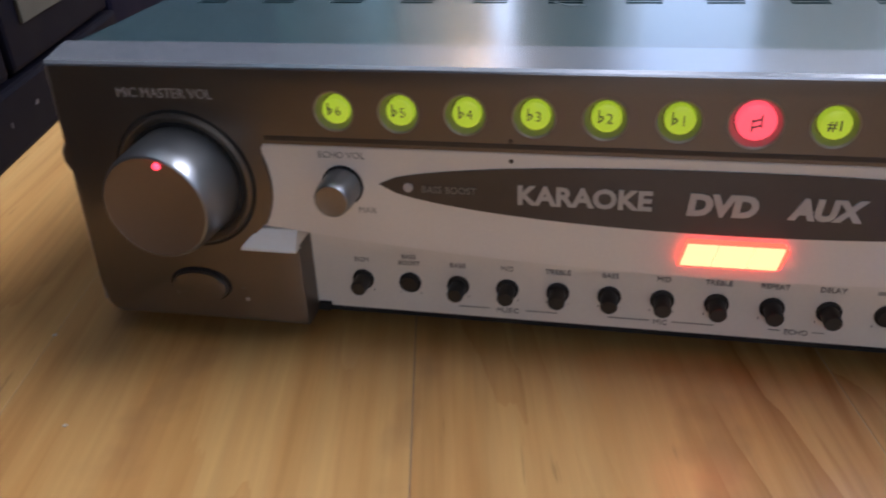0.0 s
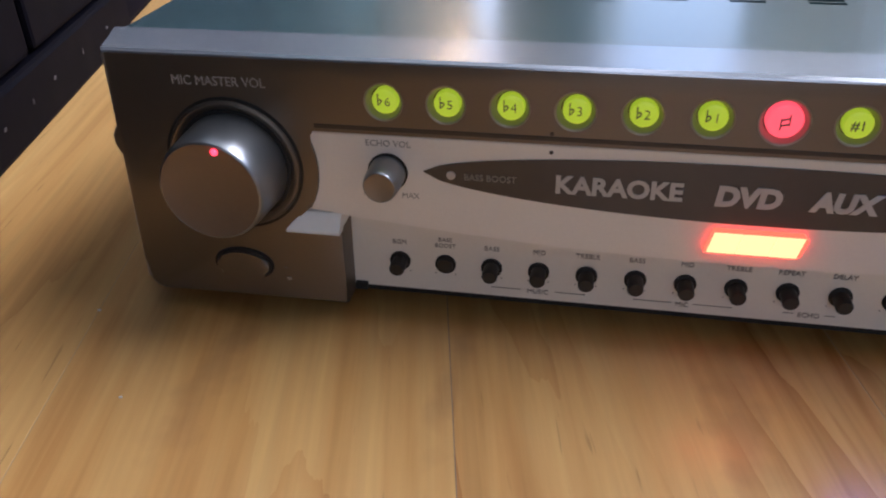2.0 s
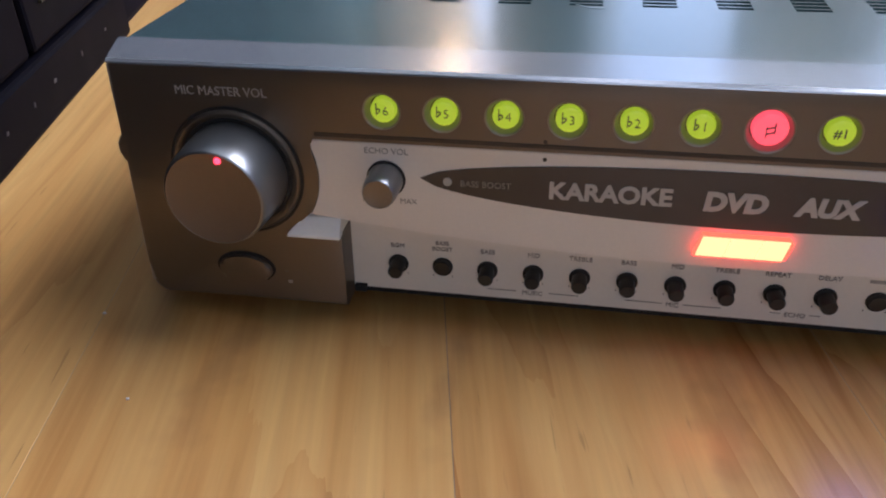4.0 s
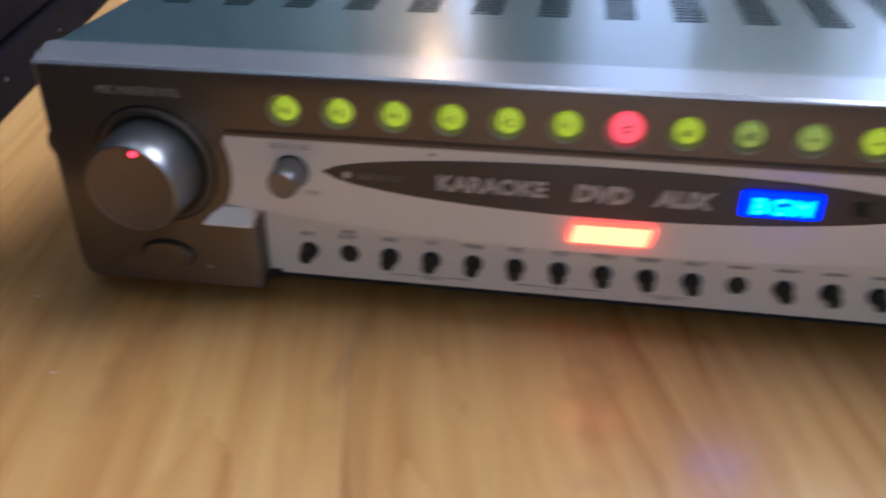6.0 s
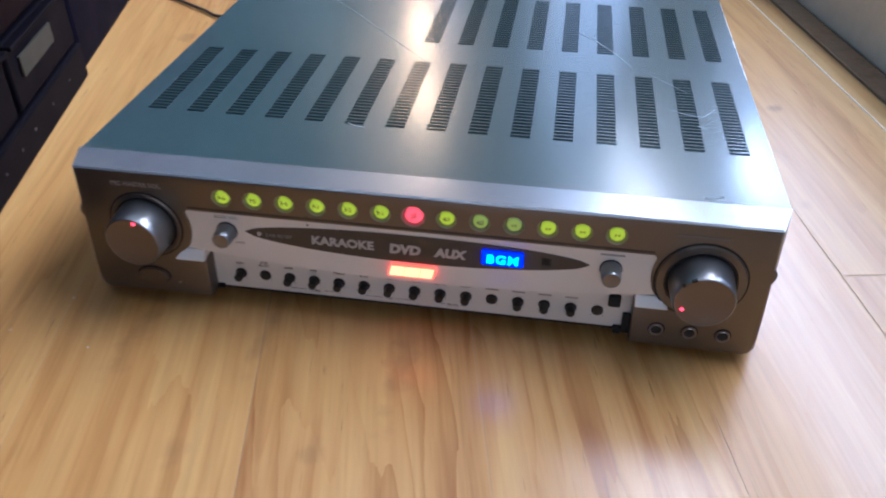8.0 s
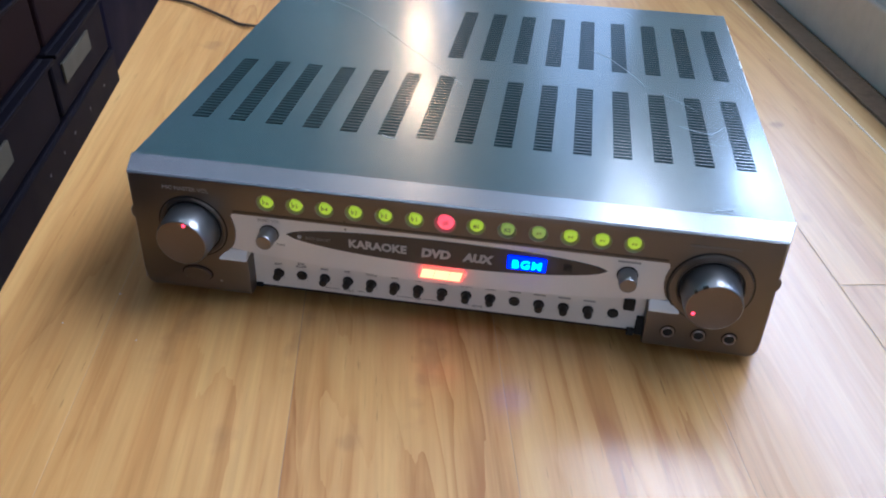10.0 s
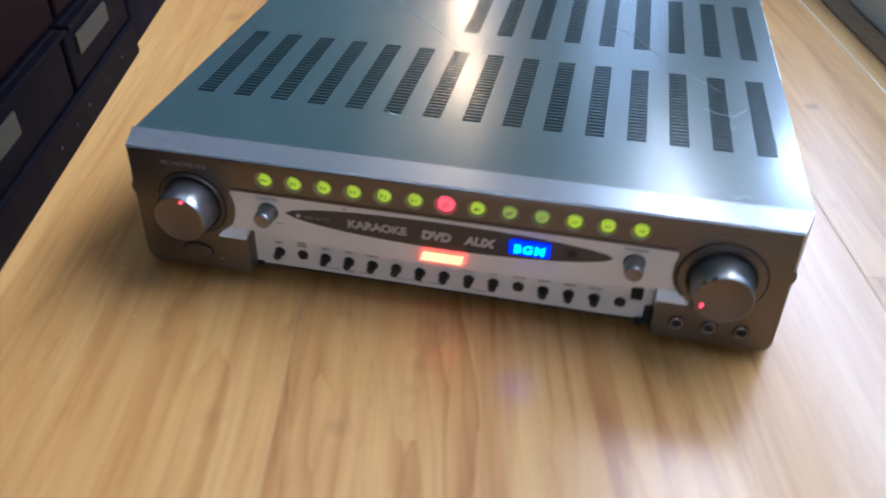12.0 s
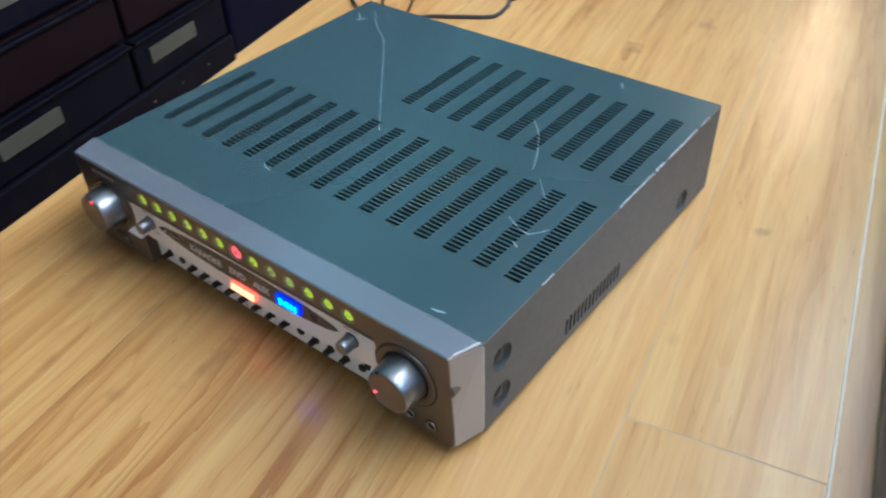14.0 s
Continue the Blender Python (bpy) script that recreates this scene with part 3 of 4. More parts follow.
def side_panel(x0, x1):
    bm = bmesh.new()
    z_lo, z_hi, h = 0.006, TOP - 0.0013, 0.0135

    def plate(y0, y1, z0, z1):
        for x in (x0, x1):
            bm.faces.new([bm.verts.new((x, y, z)) for y, z in ((y0, z0), (y1, z0), (y1, z1), (y0, z1))])
        for (ya, za), (yb, zb) in (((y0, z0), (y1, z0)), ((y1, z0), (y1, z1)), ((y1, z1), (y0, z1)), ((y0, z1), (y0, z0))):
            bm.faces.new([bm.verts.new(c) for c in ((x0, ya, za), (x0, yb, zb), (x1, yb, zb), (x1, ya, za))])

    def pierced(cy, cz, y0, y1, z0, z1):
        n = 32
        for x in (x0, x1):
            ring = []
            for k in range(n):
                a = 2 * math.pi * k / n
                c, d = math.cos(a), math.sin(a)
                reach = min((y1 - cy if c > 0 else cy - y0) / max(abs(c), 1e-6), (z1 - cz if d > 0 else cz - z0) / max(abs(d), 1e-6))
                ring.append((bm.verts.new((x, cy + HR * c, cz + HR * d)), bm.verts.new((x, cy + reach * c, cz + reach * d))))
            for k in range(n):
                a, b = ring[k], ring[(k + 1) % n]
                bm.faces.new((a[0], b[0], b[1], a[1]))
    ya, yb, za, zb = 0.131, 0.219, 0.014, 0.031
    q0, q1 = 0.047 - h, 0.047 + h
    w0, w1 = 0.338 - h, 0.338 + h
    plate(0.0265, q0, z_lo, z_hi)
    plate(q0, q1, z_lo, 0.0275 - h)
    pierced(0.047, 0.0275, q0, q1, 0.0275 - h, 0.0275 + h)
    plate(q0, q1, 0.0275 + h, 0.0655 - h)
    pierced(0.047, 0.0655, q0, q1, 0.0655 - h, 0.0655 + h)
    plate(q0, q1, 0.0655 + h, z_hi)
    plate(q1, ya, z_lo, z_hi)
    plate(yb, w0, z_lo, z_hi)
    plate(w0, w1, z_lo, 0.0235 - h)
    pierced(0.338, 0.0235, w0, w1, 0.0235 - h, 0.0235 + h)
    plate(w0, w1, 0.0235 + h, z_hi)
    plate(w1, 0.396, z_lo, z_hi)
    plate(ya, yb, zb, z_hi)
    plate(ya, yb, z_lo, za)
    n = 15
    for k in range(n):
        y = ya + (yb - ya) * k / n
        plate(y, y + (yb - ya) / n * 0.5, za, zb)
    return bm


for x0, x1 in ((0.0, 0.0012), (0.4298, 0.431)):
    sp = part("side_panel", side_panel(x0, x1), SIDE, AMP, "warm grey painted steel side with a slotted vent")
    sg = 1 if x0 > 0.2 else -1
    xo = 0.431 if sg > 0 else 0.0
    for y, z in HOLES:
        bm = lathe([(HR, 0.0), (HR * 0.97, 0.0016), (HR * 0.70, 0.0042), (HR * 0.5, 0.0046), (0.0, 0.0046)], 0, 0, 32)
        bm.transform(pose(xo, y, z, 0, 0, 90 * sg))
        part("screw_dish", bm, SIDE, sp, "dished recess for a screw", smooth=True)
        bm = lathe([(0.0, 0.0014), (0.0030, 0.0012), (0.0048, 0.0022), (0.0052, 0.0045)], 0, 0, 24)
        bm.transform(pose(xo, y, z, 0, 0, 90 * sg))
        part("screw", bm, DARK, sp, "black screw head", smooth=True)
part("back_panel", box(0.0012, 0.4298, 0.3945, 0.396, 0.006, TOP - 0.0013), SIDE, AMP)
part("chassis_tray", box(0.0014, 0.4296, 0.028, 0.394, 0.006, 0.009), INSIDE, AMP, "dark grey inside tray")
part("inner_front", box(0.0014, 0.4296, 0.0262, 0.028, 0.009, TOP - 0.0015), INSIDE, AMP)
part("circuit_board", box(0.03, 0.40, 0.06, 0.38, 0.020, 0.022), BOARD, AMP, "green circuit board under the vents")
part("transformer", box(0.235, 0.292, 0.135, 0.205, 0.024, 0.074, 0.004), TAPE, AMP, "yellow taped transformer under the vents")
for x in (0.05, 0.38):
    for y in (0.06, 0.35):
        bm = lathe([(0.0, 0.0), (0.013, 0.0), (0.014, 0.001), (0.014, 0.006), (0.0, 0.006)], 0, 0, 24)
        bm.transform(pose(x, y, 0, 90, 0, 0))
        part("foot", bm, RUBBER, AMP, "black rubber foot", smooth=True)

# white fascia with a bowed lower edge


def fascia():
    pts = [(0.0700, 0.0738), (0.3640, 0.0738), (0.3640, 0.0450)]
    for k in range(33):
        u = 1 - 2 * k / 32
        pts.append((0.2170 + u * 0.1420, 0.0362 + 0.0088 * u * u))
    pts.append((0.0700, 0.0450))
    return prism(pts, 0.0012, 0.016, 0.0006)


part("fascia", fascia(), PANEL, AMP, "silver-white control fascia with bowed lower edge")
part("lower_panel", box(0.0815, 0.352, 0.0105, 0.026, 0.0097, 0.046), LOWER, AMP, "recessed off-white strip for the small controls")
part("base_strip", box(0.0815, 0.352, 0.0130, 0.026, 0.0060, 0.0096), BLACK, AMP, "black strip under the control panel")
part("corner_step", box(0.0836, 0.0880, 0.0085, 0.0104, 0.0085, 0.0112), BLACK, AMP)
part("corner_step", box(0.3462, 0.3510, 0.0065, 0.0104, 0.0085, 0.0225, 0.0006), BLACK, AMP)
part("corner_step", box(0.3412, 0.3461, 0.0065, 0.0104, 0.0072, 0.0118, 0.0006), BLACK, AMP)

# the shade under the band's overhang, laid on as a dark strip
part("band_shade", box(0.0775, 0.3565, -0.00025, 0.0010, 0.0755, 0.0770, 0.0002, 1), SPECK_SHADE, AMP, "dark brown strip painting the shade under the button band")
for z, y in ((0.0778, -0.0002), (0.0712, 0.0010)):
    part("speck", lathe([(0.0, y - 0.0002), (0.0006, y - 0.0001), (0.0007, y + 0.0003)], 0.1525, z, 12), SPECK_SHADE, AMP, "small dark speck", smooth=True)

# dark lens-shaped window in the fascia


def lens_badge():
    x0, x1, zt = 0.1122, 0.3215, 0.0622
    n, pts = 40, []
    for k in range(n + 1):
        u = -1 + 2 * k / n
        pts.append(((x0 + x1) / 2 + u * (x1 - x0) / 2, zt + 0.0085 * (1 - abs(u) ** 2.2) ** 0.58))
    for k in range(1, n):
        u = 1 - 2 * k / n
        pts.append(((x0 + x1) / 2 + u * (x1 - x0) / 2, zt - 0.0112 * (1 - abs(u) ** 2.0) ** 0.60))
    return prism(pts, 0.0007, 0.0016)


badge = part("source_window", lens_badge(), BADGE, AMP, "dark brown lens-shaped source window")
YB = 0.00055
letters("lettering", "KARAOKE", 0.1735, YB, 0.0580, 0.0083, PRINT_L, badge, "pale grey word KARAOKE", weight=0.0003, stretch=1.02)
letters("lettering", "DVD", 0.2118, YB, 0.0575, 0.0088, PRINT_L, badge, "pale grey word DVD", slant=0.10, weight=0.0005, stretch=1.02)
letters("lettering", "AUX", 0.2390, YB, 0.0577, 0.0084, PRINT_L, badge, "pale grey word AUX", slant=0.14, weight=0.0005, stretch=1.0)
# glowing box added for the blue halo round the lit word
part("halo_field", box(0.2585, 0.2828, -0.0014, 0.0010, 0.0570, 0.0660, 0.0005), GLOW_B2, badge, "deep blue glowing field imitating the word's halo")
letters("lettering", "BGM", 0.2706, -0.0016, 0.0585, 0.0084, GLOW_B, badge, "lit blue word BGM", slant=0.05, weight=0.00025, stretch=1.02, spacing=1.17)
part("indicator", lathe([(0.0, 0.0001), (0.0014, 0.0002), (0.0016, 0.0011)], 0.1213, 0.0615, 20), PRINT_L, badge, "small pale indicator", smooth=True)
part("receiver", box(0.2938, 0.2992, 0.0002, 0.0009, 0.0588, 0.0642, 0.0003), BLACK, badge, "small black receiver window")
letters("lettering", "BASS BOOST", 0.1338, YB, 0.0602, 0.0031, PRINT_M, badge, "faint words BASS BOOST", stretch=0.95)

# glowing red slanted mark: bright blocks on a red field that imitates their halo


def red_mark():
    mark = part("lit_mark", prism([(0.2014, 0.0414), (0.2036, 0.0493), (0.2302, 0.0493), (0.2314, 0.0480), (0.2298, 0.0422), (0.2282, 0.0414)], -0.0012, 0.0016), GLOW_R2, AMP,
                "glowing red slanted mark, its halo put in as a lit field")
    for x0, x1 in ((0.2022, 0.2106), (0.2109, 0.2204), (0.2207, 0.2286)):
        part("lit_block", prism([(x0, 0.0420), (x0 + 0.0016, 0.0488), (x1 + 0.0016, 0.0488), (x1, 0.0420)], -0.0018, -0.0010), GLOW_R, mark, "bright orange-red block")
    return mark


red_mark()

# row of thirteen key buttons
def flat_sign(x, z):
    """A musical flat: a thin stem with a pointed bowl at its foot."""
    bm = bmesh.new()
    outer = [(0.0, 0.0), (0.0010, 0.0007), (0.0015, 0.0014), (0.0013, 0.0020), (0.0007, 0.0022), (0.0003, 0.0020), (0.0003, 0.0038), (0.0, 0.0038)]
    inner = [(0.0003, 0.0005), (0.0008, 0.0010), (0.0011, 0.0014), (0.0010, 0.0017), (0.0007, 0.0018), (0.0003, 0.0016), (0.0003, 0.0018), (0.0003, 0.0018)]
    rings = [[bm.verts.new((x + px, y, z + pz)) for px, pz in ring] for ring in (outer, inner) for y in (0.0001, 0.0006)]
    n = len(outer)
    for k in range(n):
        j = (k + 1) % n
        for a, b in ((0, 2), (2, 3), (3, 1), (1, 0)):
            bm.faces.new((rings[a][k], rings[a][j], rings[b][j], rings[b][k]))
    bmesh.ops.remove_doubles(bm, verts=bm.verts[:], dist=0.000005)
    return bm


LEGENDS = ["b6", "b5", "b4", "b3", "b2", "b1", "", "#1", "#2", "", "", "", ""]
for i, word in enumerate(LEGENDS):
    x, red, dim = BX + BP * i, i == 6, i in (8, 9)
    r = 0.0052 if red else 0.0042
    b = part("key_button", lathe([(0.0, 0.0004), (r * 0.8, 0.0005), (r * 0.95, 0.0008), (r, 0.0014), (r, 0.0036)], x, BZ, 36),
             REDB if red else (GREEN_D if dim else GREEN), AMP,
             "lit red round key button" if red else ("dim green round key button" if dim else "lit yellow-green round key button"), smooth=True)
    part("button_rim", lathe([(r + 0.0022, 0.0003), (r + 0.0020, -0.0001), (r + 0.0015, 0.0001), (r + 0.0011, 0.0012), (r + 0.0002, 0.0032)], x - 0.0003, BZ, 36), RIM, AMP, "thin pale rim round a key button", smooth=True)
    if red:
        for a, c, d, e in ((-0.0013, -0.0010, -0.0023, 0.0010), (0.0010, 0.0013, -0.0010, 0.0023)):
            part("sign_bar", box(x + a, x + c, 0.0001, 0.0006, BZ + d, BZ + e), PRINT, b)
        for d in (-0.0009, 0.0008):
            part("sign_bar", prism([(x - 0.0013, BZ + d - 0.0005), (x + 0.0013, BZ + d + 0.0002), (x + 0.0013, BZ + d + 0.0006), (x - 0.0013, BZ + d - 0.0001)], 0.0001, 0.0006), PRINT, b)
    elif word[:1] == "b":
        part("flat_sign", flat_sign(x - 0.0022, BZ - 0.0013), PRINT, b, "dark flat sign")
        letters("legend", word[1:], x + 0.0009, 0.0003, BZ - 0.0013, 0.0041, PRINT, b, "dark number " + word[1:], weight=-0.00006)
    elif word:
        letters("legend", word, x, 0.0003, BZ - 0.0013, 0.0039, PRINT, b, "dark legend " + word)
    else:
        for p, w in ((-0.0009, 0.0005), (0.0009, 0.0004)):
            part("legend_bar", box(x + p - w, x + p + w, 0.0002, 0.0006, BZ - 0.0006, BZ + 0.0006), PRINT_B, b)

# big dials


def dial(cx, cz, spot, name, ring):
    part("dial_groove", lathe([(ring + 0.0004, 0.0003), (ring + 0.0003, -0.0002), (ring - 0.0009, -0.0002)], cx, cz, 72), BLACK, AMP, "dark groove round the dial's ring", smooth=True)
    part("dial_ring", lathe([(ring - 0.0006, 0.0002), (ring - 0.0009, -0.0008), (ring - 0.0017, -0.0014), (0.0208, -0.0012), (0.0197, -0.0002), (0.0190, 0.0008)], cx, cz, 72), BEZEL, AMP, "rounded grey-brown ring round the dial", smooth=True)
    part("dial_well", lathe([(0.0198, -0.0004), (0.0, -0.0004)], cx, cz, 48), BLACK, AMP)
    k = part("dial", lathe([(0.0184, -0.0006), (0.0182, -0.0060), (0.0178, -0.0140), (0.0173, -0.0184), (0.0168, -0.0197), (0.0162, -0.0201)], cx, cz, 72), KNOB, AMP, name, smooth=True)
    part("dial_face", lathe([(0.0162, -0.0201), (0.0156, -0.0197), (0.0, -0.0197)], cx, cz, 72), KNOB_FACE, k, "flat grey-brown dial face", smooth=True)
    dx, dz = spot
    part("dial_led", lathe([(0.0, -0.0207), (0.0008, -0.0205), (0.0012, -0.0196)], cx + dx, cz + dz, 16), LED, k, "tiny red light", smooth=True)


dial(KX, KZ, (0.0038, 0.0138), "satin silver volume dial", 0.0234)
dial(0.3850, 0.0592, (-0.0112, -0.0058), "satin silver volume dial", 0.0264)
for turn, w in ((118, 0.0016), (140, 0.0011)):
    x, z = 0.3850 + 0.0164 * math.cos(radians(turn)), 0.0592 + 0.0164 * math.sin(radians(turn))
    part("dial_chip", box(-w, w, -0.0203, -0.0186, -0.0007, 0.0009, 0.0002, 1, pose(x, 0, z, 0, 90 - turn, 0)), DARK, AMP, "dark chip in the dial's rim")


def wing(flip):
    """A rounded ear that runs from the dial ring out past the frame's edge."""
    out = [(0.0262, 0.0606), (0.0120, 0.0592), (0.0090, 0.0598), (0.0066, 0.0618), (0.0052, 0.0648), (0.0052, 0.0682), (0.0066, 0.0710), (0.0092, 0.0726), (0.0262, 0.0706)]
    return prism([(mirror(x) if flip else x, z) for x, z in out], 0.0003, 0.011, 0.0016, 4)


part("side_wing", wing(False), BEZEL, AMP, smooth=True)
part("side_wing", wing(True), BEZEL, AMP, smooth=True)

# sloped ledges between the lobes and the fascia, coloured paler for the light they reflect
def ledge(flip):
    bm = bmesh.new()
    rows = []
    for front, rear in ((0.0645, 0.0700), (0.0834, 0.0834)):
        rows.append([])
        for x, y, z in ((front, -0.0030, 0.0378), (front, -0.0028, 0.0387), (rear, 0.0011, 0.0442), (rear, 0.0104, 0.0442), (front, 0.0104, 0.0378)):
            rows[-1].append(bm.verts.new((mirror(x) + 0.003 if flip else x, y, z)))
    for k in range(5):
        bm.faces.new((rows[0][k], rows[0][(k + 1) % 5], rows[1][(k + 1) % 5], rows[1][k]))
    bm.faces.new(rows[0])
    bm.faces.new(rows[1][::-1])
    return bm


part("ledge", ledge(False), LEDGE, AMP, "silver sloped ledge, whitened for the light it reflects")
part("ledge", ledge(True), LEDGE, AMP, "silver sloped ledge, whitened for the light it reflects")

# echo and tone knobs on the fascia
for x, word in ((0.1005, "ECHO VOL"), (0.3338, "")):
    part("knob_skirt", lathe([(0.0066, 0.0015), (0.0066, 0.0006), (0.0, 0.0006)], x, 0.0610, 32), BLACK, AMP)
    k = part("small_dial", lathe([(0.0060, 0.0010), (0.0058, -0.0070), (0.0054, -0.0098), (0.0051, -0.0104), (0.0048, -0.0105)], x, 0.0610, 40), KNOB, AMP, "small satin silver knob", smooth=True)
    part("knob_face", lathe([(0.0048, -0.0105), (0.0045, -0.0103), (0.0, -0.0103)], x, 0.0610, 40), SMALL_FACE, k, "flat grey-brown knob face", smooth=True)
    if word:
        letters("lettering", word, x + 0.0005, 0.0011, 0.0700, 0.0030, PRINT_G, AMP, "small grey words ECHO VOL")
        letters("lettering", "MIN", x - 0.0062, 0.0011, 0.0520, 0.0027, PRINT_G, AMP, "small grey word MIN")
        letters("lettering", "MAX", x + 0.0072, 0.0011, 0.0520, 0.0027, PRINT_G, AMP, "small grey word MAX")
    else:
        part("print_bar", box(x - 0.007, x + 0.007, 0.0010, 0.0013, 0.0703, 0.0715), PRINT_G, AMP)
letters("lettering", "MIC MASTER VOL", 0.0472, -0.0001, 0.0880, 0.0044, PRINT_G, AMP, "worn pale words MIC MASTER VOL", stretch=0.92)
part("print_bar", box(mirror(0.064), mirror(0.034), -0.0002, 0.0003, 0.0888, 0.0904), PRINT_F, AMP)

# fifteen small black controls
SX, SP, SZ, SY = 0.1006, 0.01643, 0.0215, 0.0105
NAMES = ["BGM", "BASS\nBOOST", "BASS", "MID", "TREBLE", "BASS", "MID", "TREBLE", "REPEAT", "DELAY", "", "", "", "", ""]
for i, word in enumerate(NAMES):
    x = SX + SP * i
    short = i in (1, 10, 14)
    k = part("control_collar", lathe([(0.0037, SY + 0.0004), (0.0037, SY - 0.0008), (0.0032, SY - 0.0011), (0.0, SY - 0.0011)], x, SZ, 28), BLACK, AMP, "round black control", smooth=True)
    if not short:
        part("shaft", lathe([(0.0027, SY - 0.0008), (0.0027, SY - 0.0064), (0.0023, SY - 0.0070), (0.0, SY - 0.0070)], x, SZ, 24), DARK, k, "black plastic shaft", smooth=True)
    else:
        part("push_cap", lathe([(0.0029, SY - 0.0008), (0.0027, SY - 0.0018), (0.0, SY - 0.0020)], x, SZ, 24), DARK, k, "black push cap", smooth=True)
    if word == "BASS\nBOOST":
        letters("lettering", "BASS", x, SY - 0.0002, 0.0306, 0.0023, PRINT_M, AMP, "small dark word BASS")
        letters("lettering", "BOOST", x, SY - 0.0002, 0.0282, 0.0023, PRINT_M, AMP, "small dark word BOOST")
    elif word:
        letters("lettering", word, x, SY - 0.0002, 0.0284, 0.0025, PRINT_M, AMP, "small dark word " + word)
    elif i < 14:
        part("print_bar", box(x - 0.004, x + 0.004, SY - 0.0002, SY + 0.0002, 0.0286, 0.0298), PRINT_G, AMP)
    for dx in (-0.0035, 0.0035):
        part("print_dot", box(x + dx - 0.0002, x + dx + 0.0002, SY - 0.0002, SY + 0.0002, 0.0172, 0.0176), PRINT, AMP)
for a, b, word in ((2, 4, "MUSIC"), (5, 7, "MIC"), (8, 9, "ECHO")):
    xa, xb, xm = SX + SP * a, SX + SP * b, SX + SP * (a + b) / 2
    w = 0.0016 * len(word) * 0.75
    letters("lettering", word, xm, SY - 0.0002, 0.0122, 0.0026, PRINT_M, AMP, "small dark word " + word)
    for p, q in ((xa, xm - w), (xm + w, xb)):
        if q - p > 0.001:
            part("print_line", box(p, q, SY - 0.0002, SY + 0.0002, 0.0133, 0.0135), PRINT, AMP)
part("selector", box(0.3362, 0.3436, SY - 0.0040, SY + 0.0003, 0.0278, 0.0358, 0.0010), BLACK, AMP, "square black selector under the fascia", smooth=True)

# push button and lamp on one lobe, three sockets on the other


def oval(cx, cz, rx, rz, y0, y1, bev):
    return prism([(cx + rx * math.cos(2 * math.pi * k / 36), cz + rz * math.sin(2 * math.pi * k / 36)) for k in range(36)], y0, y1, bev)


part("oval_well", oval(0.0456, 0.0214, 0.0112, 0.0067, -0.0004, 0.002, 0.0003), BLACK, AMP)
part("oval_button", oval(0.0457, 0.0212, 0.0101, 0.0058, -0.0022, 0.002, 0.0012), BEZEL, AMP, "oval grey-brown push button", smooth=True)
part("print_bar", box(0.0612, 0.0628, -0.0003, 0.0003, 0.0160, 0.0172), PRINT_G, AMP)
part("print_bar", box(0.0604, 0.0618, -0.0003, 0.0003, 0.0208, 0.0214), PRINT_F, AMP)
for x in (0.3660, 0.3855, 0.4050):
    j = part("microphone_socket", lathe([(0.0051, 0.0003), (0.0050, -0.0002), (0.0, -0.0002)], x, 0.0205, 36), BLACK, AMP, "round microphone socket in a dark well", smooth=True)
    part("sleeve", lathe([(0.0043, -0.0001), (0.0042, -0.0010), (0.0037, -0.0013), (0.0033, -0.0009), (0.0031, -0.0001)], x, 0.0201, 36), BRASS, j, "bright metal socket sleeve", smooth=True)
    part("socket_hole", lathe([(0.0032, -0.0004), (0.0, -0.0004)], x, 0.0201, 24), BLACK, j)

# scratches through the cover's paint


def scratch(points, w):
    bm = bmesh.new()
    P = [Vector((x, y, TOP + 0.0002)) for x, y in points]
    prev = None
    for i, p in enumerate(P):
        d = (P[min(i + 1, len(P) - 1)] - P[max(i - 1, 0)]).normalized()
        s = Vector((-d.y, d.x, 0)) * w * (0.35 if i in (0, len(P) - 1) else 1)
        cur = (bm.verts.new(p - s), bm.verts.new(p + s), bm.verts.new(p + s - Vector((0, 0, 0.0002))), bm.verts.new(p - s - Vector((0, 0, 0.0002))))
        if prev:
            for k in range(4):
                bm.faces.new((prev[k], prev[(k + 1) % 4], cur[(k + 1) % 4], cur[k]))
        prev = cur
    return bm


for pts, w in (([(0.025, 0.377), (0.046, 0.354), (0.064, 0.340), (0.080, 0.329), (0.091, 0.316), (0.113, 0.291), (0.147, 0.249), (0.202, 0.184)], 0.00017),
               ([(0.304, 0.279), (0.320, 0.262), (0.335, 0.238), (0.343, 0.222), (0.348, 0.210)], 0.00024),
               ([(0.360, 0.202), (0.372, 0.188), (0.385, 0.174)], 0.00018),
               ([(0.368, 0.146), (0.380, 0.139), (0.392, 0.136), (0.398, 0.143), (0.402, 0.150)], 0.0003),
               ([(0.388, 0.122), (0.394, 0.119)], 0.0009),
               ([(0.3835, 0.0315), (0.389, 0.0322), (0.3945, 0.034)], 0.0009),
               ([(0.157, 0.088), (0.162, 0.084), (0.169, 0.083)], 0.0005),
               ([(0.336, 0.383), (0.340, 0.378), (0.343, 0.372)], 0.0005),
               ([(0.012, 0.364), (0.020, 0.356), (0.027, 0.349)], 0.0005),
               ([(0.022, 0.347), (0.026, 0.352), (0.029, 0.357)], 0.0004)):
    part("scratch", scratch(pts, w), SCRATCH, AMP, "pale scratch in the paint")

# ---- drawer unit at the side ----
CAB = pose(-0.0995, 0, 0, 0, 0, 14.0)   # local y runs along the front, local x into the room


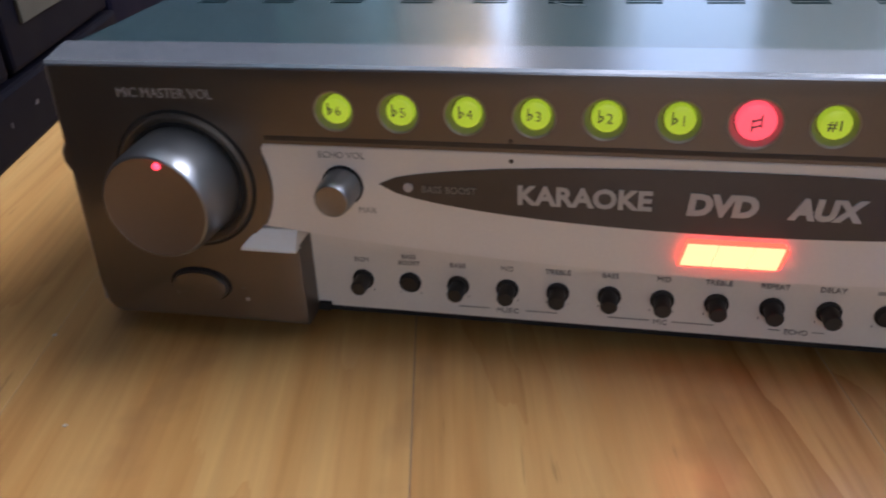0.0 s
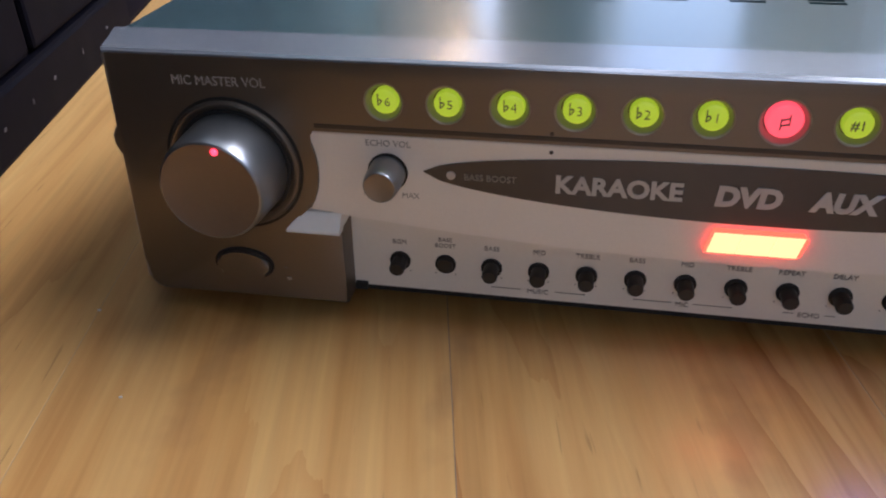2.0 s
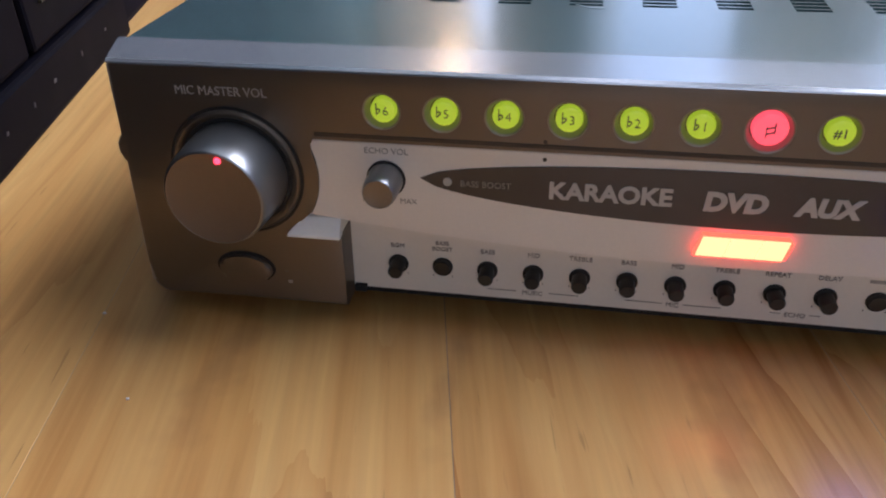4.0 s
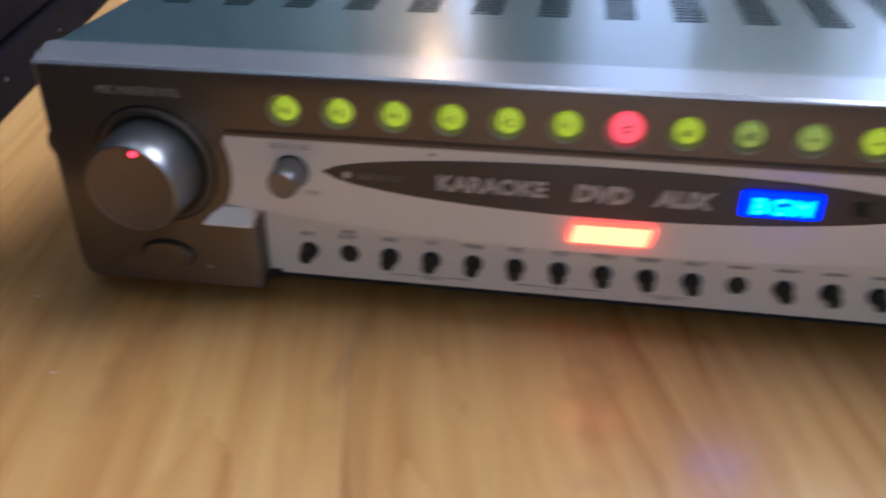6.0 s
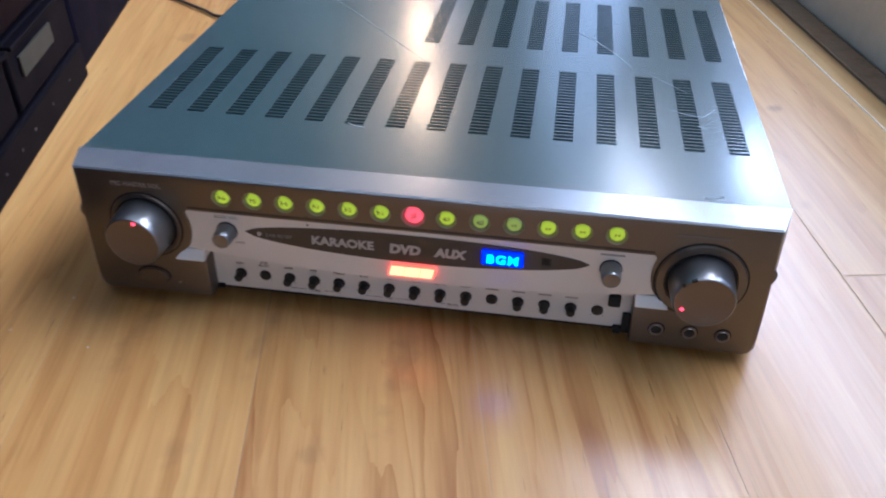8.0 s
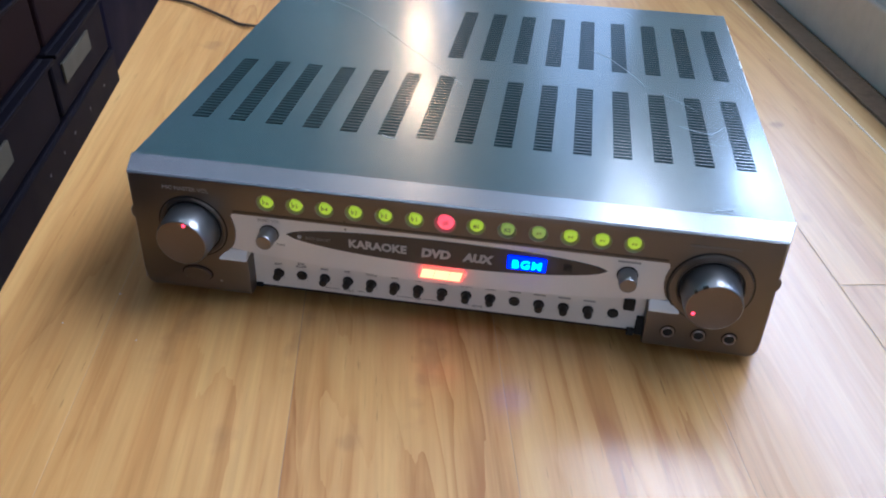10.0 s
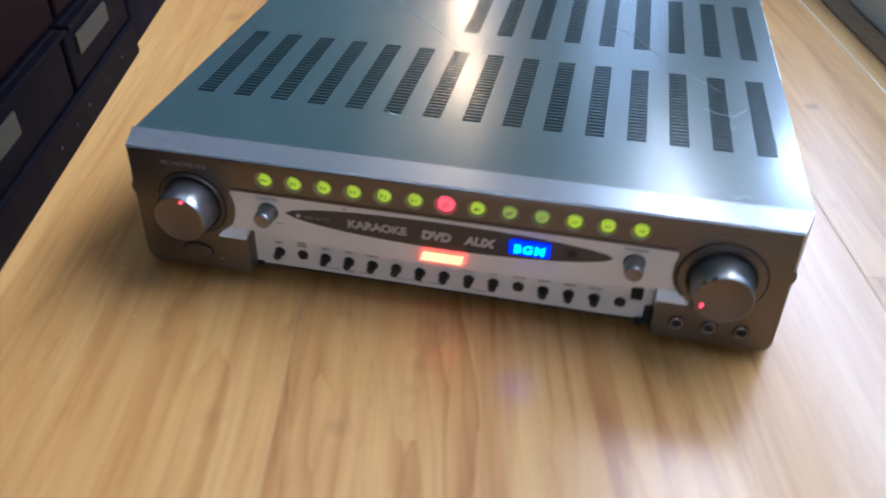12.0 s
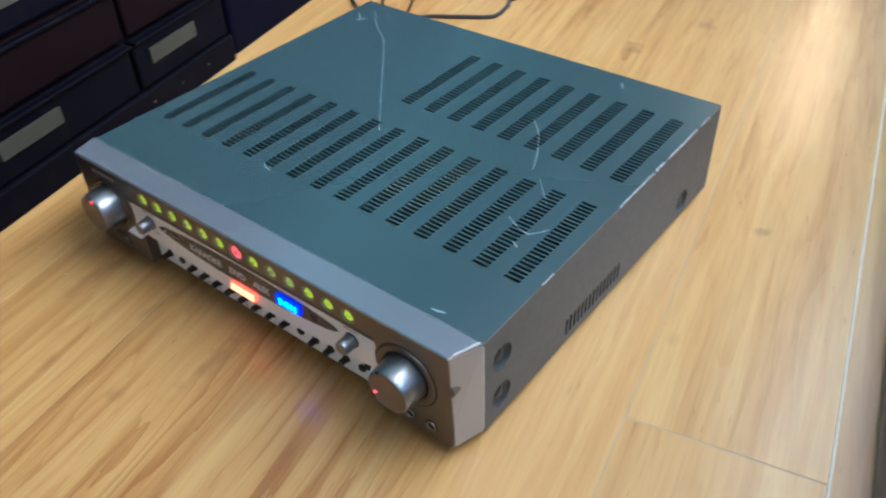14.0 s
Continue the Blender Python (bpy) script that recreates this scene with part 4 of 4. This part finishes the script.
def chip(y, z, w, h):
    """A small uneven flake on the plinth's face."""
    bm = prism([(-w, -h * 0.6), (w * 0.4, -h), (w, h * 0.7), (-w * 0.3, h)], -0.0005, 0.0003)
    bm.transform(pose(0, y, z, 0, 0, 90))
    return bm


def drawer_unit():
    unit = thing("drawer_unit", CAB, "dark worn plastic drawer unit with paper labels on the floor", "drawers")

    def put(name, bm, material, parent=unit, label="", smooth=False):
        bm.transform(CAB)
        return part(name, bm, material, parent, label, smooth)
    s0, s1 = -0.90, 0.335
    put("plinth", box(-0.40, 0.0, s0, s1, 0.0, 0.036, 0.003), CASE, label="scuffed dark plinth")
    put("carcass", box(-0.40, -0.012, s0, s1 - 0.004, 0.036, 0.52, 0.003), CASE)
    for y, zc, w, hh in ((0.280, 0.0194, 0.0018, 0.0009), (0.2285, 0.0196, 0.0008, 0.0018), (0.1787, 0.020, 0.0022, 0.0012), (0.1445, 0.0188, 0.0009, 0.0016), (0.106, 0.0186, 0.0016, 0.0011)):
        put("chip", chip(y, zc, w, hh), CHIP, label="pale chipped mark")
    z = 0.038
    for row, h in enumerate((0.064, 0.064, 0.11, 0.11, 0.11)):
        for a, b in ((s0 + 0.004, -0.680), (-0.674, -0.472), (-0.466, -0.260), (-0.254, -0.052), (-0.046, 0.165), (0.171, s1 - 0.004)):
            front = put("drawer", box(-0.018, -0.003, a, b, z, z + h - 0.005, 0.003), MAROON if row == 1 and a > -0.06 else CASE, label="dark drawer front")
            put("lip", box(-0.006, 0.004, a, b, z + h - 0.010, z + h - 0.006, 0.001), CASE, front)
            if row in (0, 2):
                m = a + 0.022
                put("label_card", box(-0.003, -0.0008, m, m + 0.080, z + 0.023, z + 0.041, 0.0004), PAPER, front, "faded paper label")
        z += h
    return unit


drawer_unit()


def navy_case():
    m = CAB
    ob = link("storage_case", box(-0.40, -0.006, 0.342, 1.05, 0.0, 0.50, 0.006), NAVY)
    ob.matrix_world = m
    return tagged(ob, "plain dark navy storage case beside the drawers", "case")


navy_case()

# ---- cords on the floor ----
c1 = link("power_cord", tube([(0.014, 0.397, 0.050), (0.012, 0.404, 0.085), (0.011, 0.408, 0.112), (0.005, 0.440, 0.128), (-0.010, 0.485, 0.070), (-0.060, 0.500, 0.010), (-0.110, 0.502, 0.003), (-0.135, 0.517, 0.003), (-0.166, 0.537, 0.003), (-0.198, 0.558, 0.003), (-0.25, 0.60, 0.003), (-0.17, 0.8, 0.003)], 0.0018), CABLE, smooth=True)
tagged(c1, "thin dark power cord lying on the floor behind the amplifier", "cord")
c2 = link("signal_cord", tube([(0.03, 0.397, 0.05), (0.0, 0.45, 0.02), (-0.060, 0.55, 0.003), (-0.025, 0.582, 0.003), (0.014, 0.606, 0.003), (0.024, 0.622, 0.003), (0.019, 0.655, 0.003), (0.012, 0.684, 0.003), (0.03, 0.80, 0.003)], 0.003), CABLE, smooth=True)
tagged(c2, "dark signal cord curling on the floor behind the amplifier", "cord")


# ---- crumbs on the floor ----
for x, y, q in ((-0.012, -0.009, 0.0007), (0.021, -0.052, 0.0006), (-0.035, -0.045, 0.0006)):
    bm = bmesh.new()
    bmesh.ops.create_icosphere(bm, subdivisions=1, radius=q)
    for v in bm.verts:
        v.co = Vector((x + v.co.x * 1.3, y + v.co.y, q * 0.6 + v.co.z * 0.6))
    tagged(link("crumb", bm, PRINT_L), "tiny pale crumb lying on the laminate", "crumb", "crumbs on the floor")


# ---- warm lamps far back ----
def pendant(x, y, z):
    t = thing("pendant_lamp", pose(x, y, z), "warm glowing globe lamp hanging from the ceiling", "lamp", "pendant lamps")
    bm = bmesh.new()
    bmesh.ops.create_uvsphere(bm, u_segments=24, v_segments=16, radius=0.17)
    bm.transform(pose(x, y, z))
    part("bulb", bm, BULB, t, "warm glass bulb", smooth=True)
    part("cord", tube([(x, y, z + 0.165), (x, y, (z + HIGH) / 2), (x, y, HIGH)], 0.004), CABLE, t)


for n, s in ((0.50, 8.9), (0.52, 11.2)):
    v = ROOM @ Vector((n, s, 4.3))
    pendant(v.x, v.y, v.z)

# ---- laminate planks ----
floor = link("floor", box(WALL_W - 0.1, WALL_E + 0.12, WALL_S - 0.1, WALL_N + 0.1, -0.06, -0.00015), JOINT)
floor.matrix_world = ROOM
bpy.context.view_layer.update()
tagged(floor, "light oak laminate floor laid in long planks", "floor", kind="structure")
SEAMS = [-0.62, -0.540, -0.409, -0.278, -0.147, -0.014, 0.117, 0.249, 0.381, 0.512, 0.6515, 0.6765]
PLANK = {}
for c, (a, b) in enumerate(zip(SEAMS, SEAMS[1:])):
    w = round(b - a, 3)
    wide = c >= 8
    gap = 0.0008 if wide else 0.00018
    s = -0.005 - 1.2 * 3 + (0.0 if c == 9 else 0.72 + 0.13 * (c % 3))
    while s < WALL_N:
        s0, s1 = max(s, WALL_S), min(s + 1.2, WALL_N)
        length = round(s1 - s0, 3)
        if length > 0.02:
            bold = 5 <= c <= 7
            if (w, bold, length) not in PLANK:
                tmp = link("plank", box(-w / 2 + gap, w / 2 - gap, -length / 2 + gap, length / 2 - gap, -0.0041, 0.0, 0.0001, 1), LAMINATE if bold else LAMINATE_CALM)
                PLANK[w, bold, length] = tmp.data
                bpy.data.objects.remove(tmp)
            ob = new("plank", PLANK[w, bold, length])
            ob.parent = floor
            ob.matrix_parent_inverse = floor.matrix_world.inverted()
            ob.matrix_world = ROOM @ pose((a + b) / 2, (s0 + s1) / 2, 0)
        s += 1.2
# a pale bead paints the light caught by a raised board edge
bead = link("joint_glint", box(0.6504, 0.6527, -0.25, 1.1, -0.0005, 0.0006, 0.0005, 1), SEAM_GLINT)
bead.matrix_world = ROOM
bead.parent, bead.matrix_parent_inverse = floor, floor.matrix_world.inverted()
tagged(bead, "pale bead painting the light caught along a joint between two boards")
crack = link("joint_crack", box(0.11685, 0.11715, -0.30, 0.02, -0.0005, 0.0001), STRIP)
crack.matrix_world = ROOM
crack.parent, crack.matrix_parent_inverse = floor, floor.matrix_world.inverted()
tagged(crack, "thin dark crack along a joint")
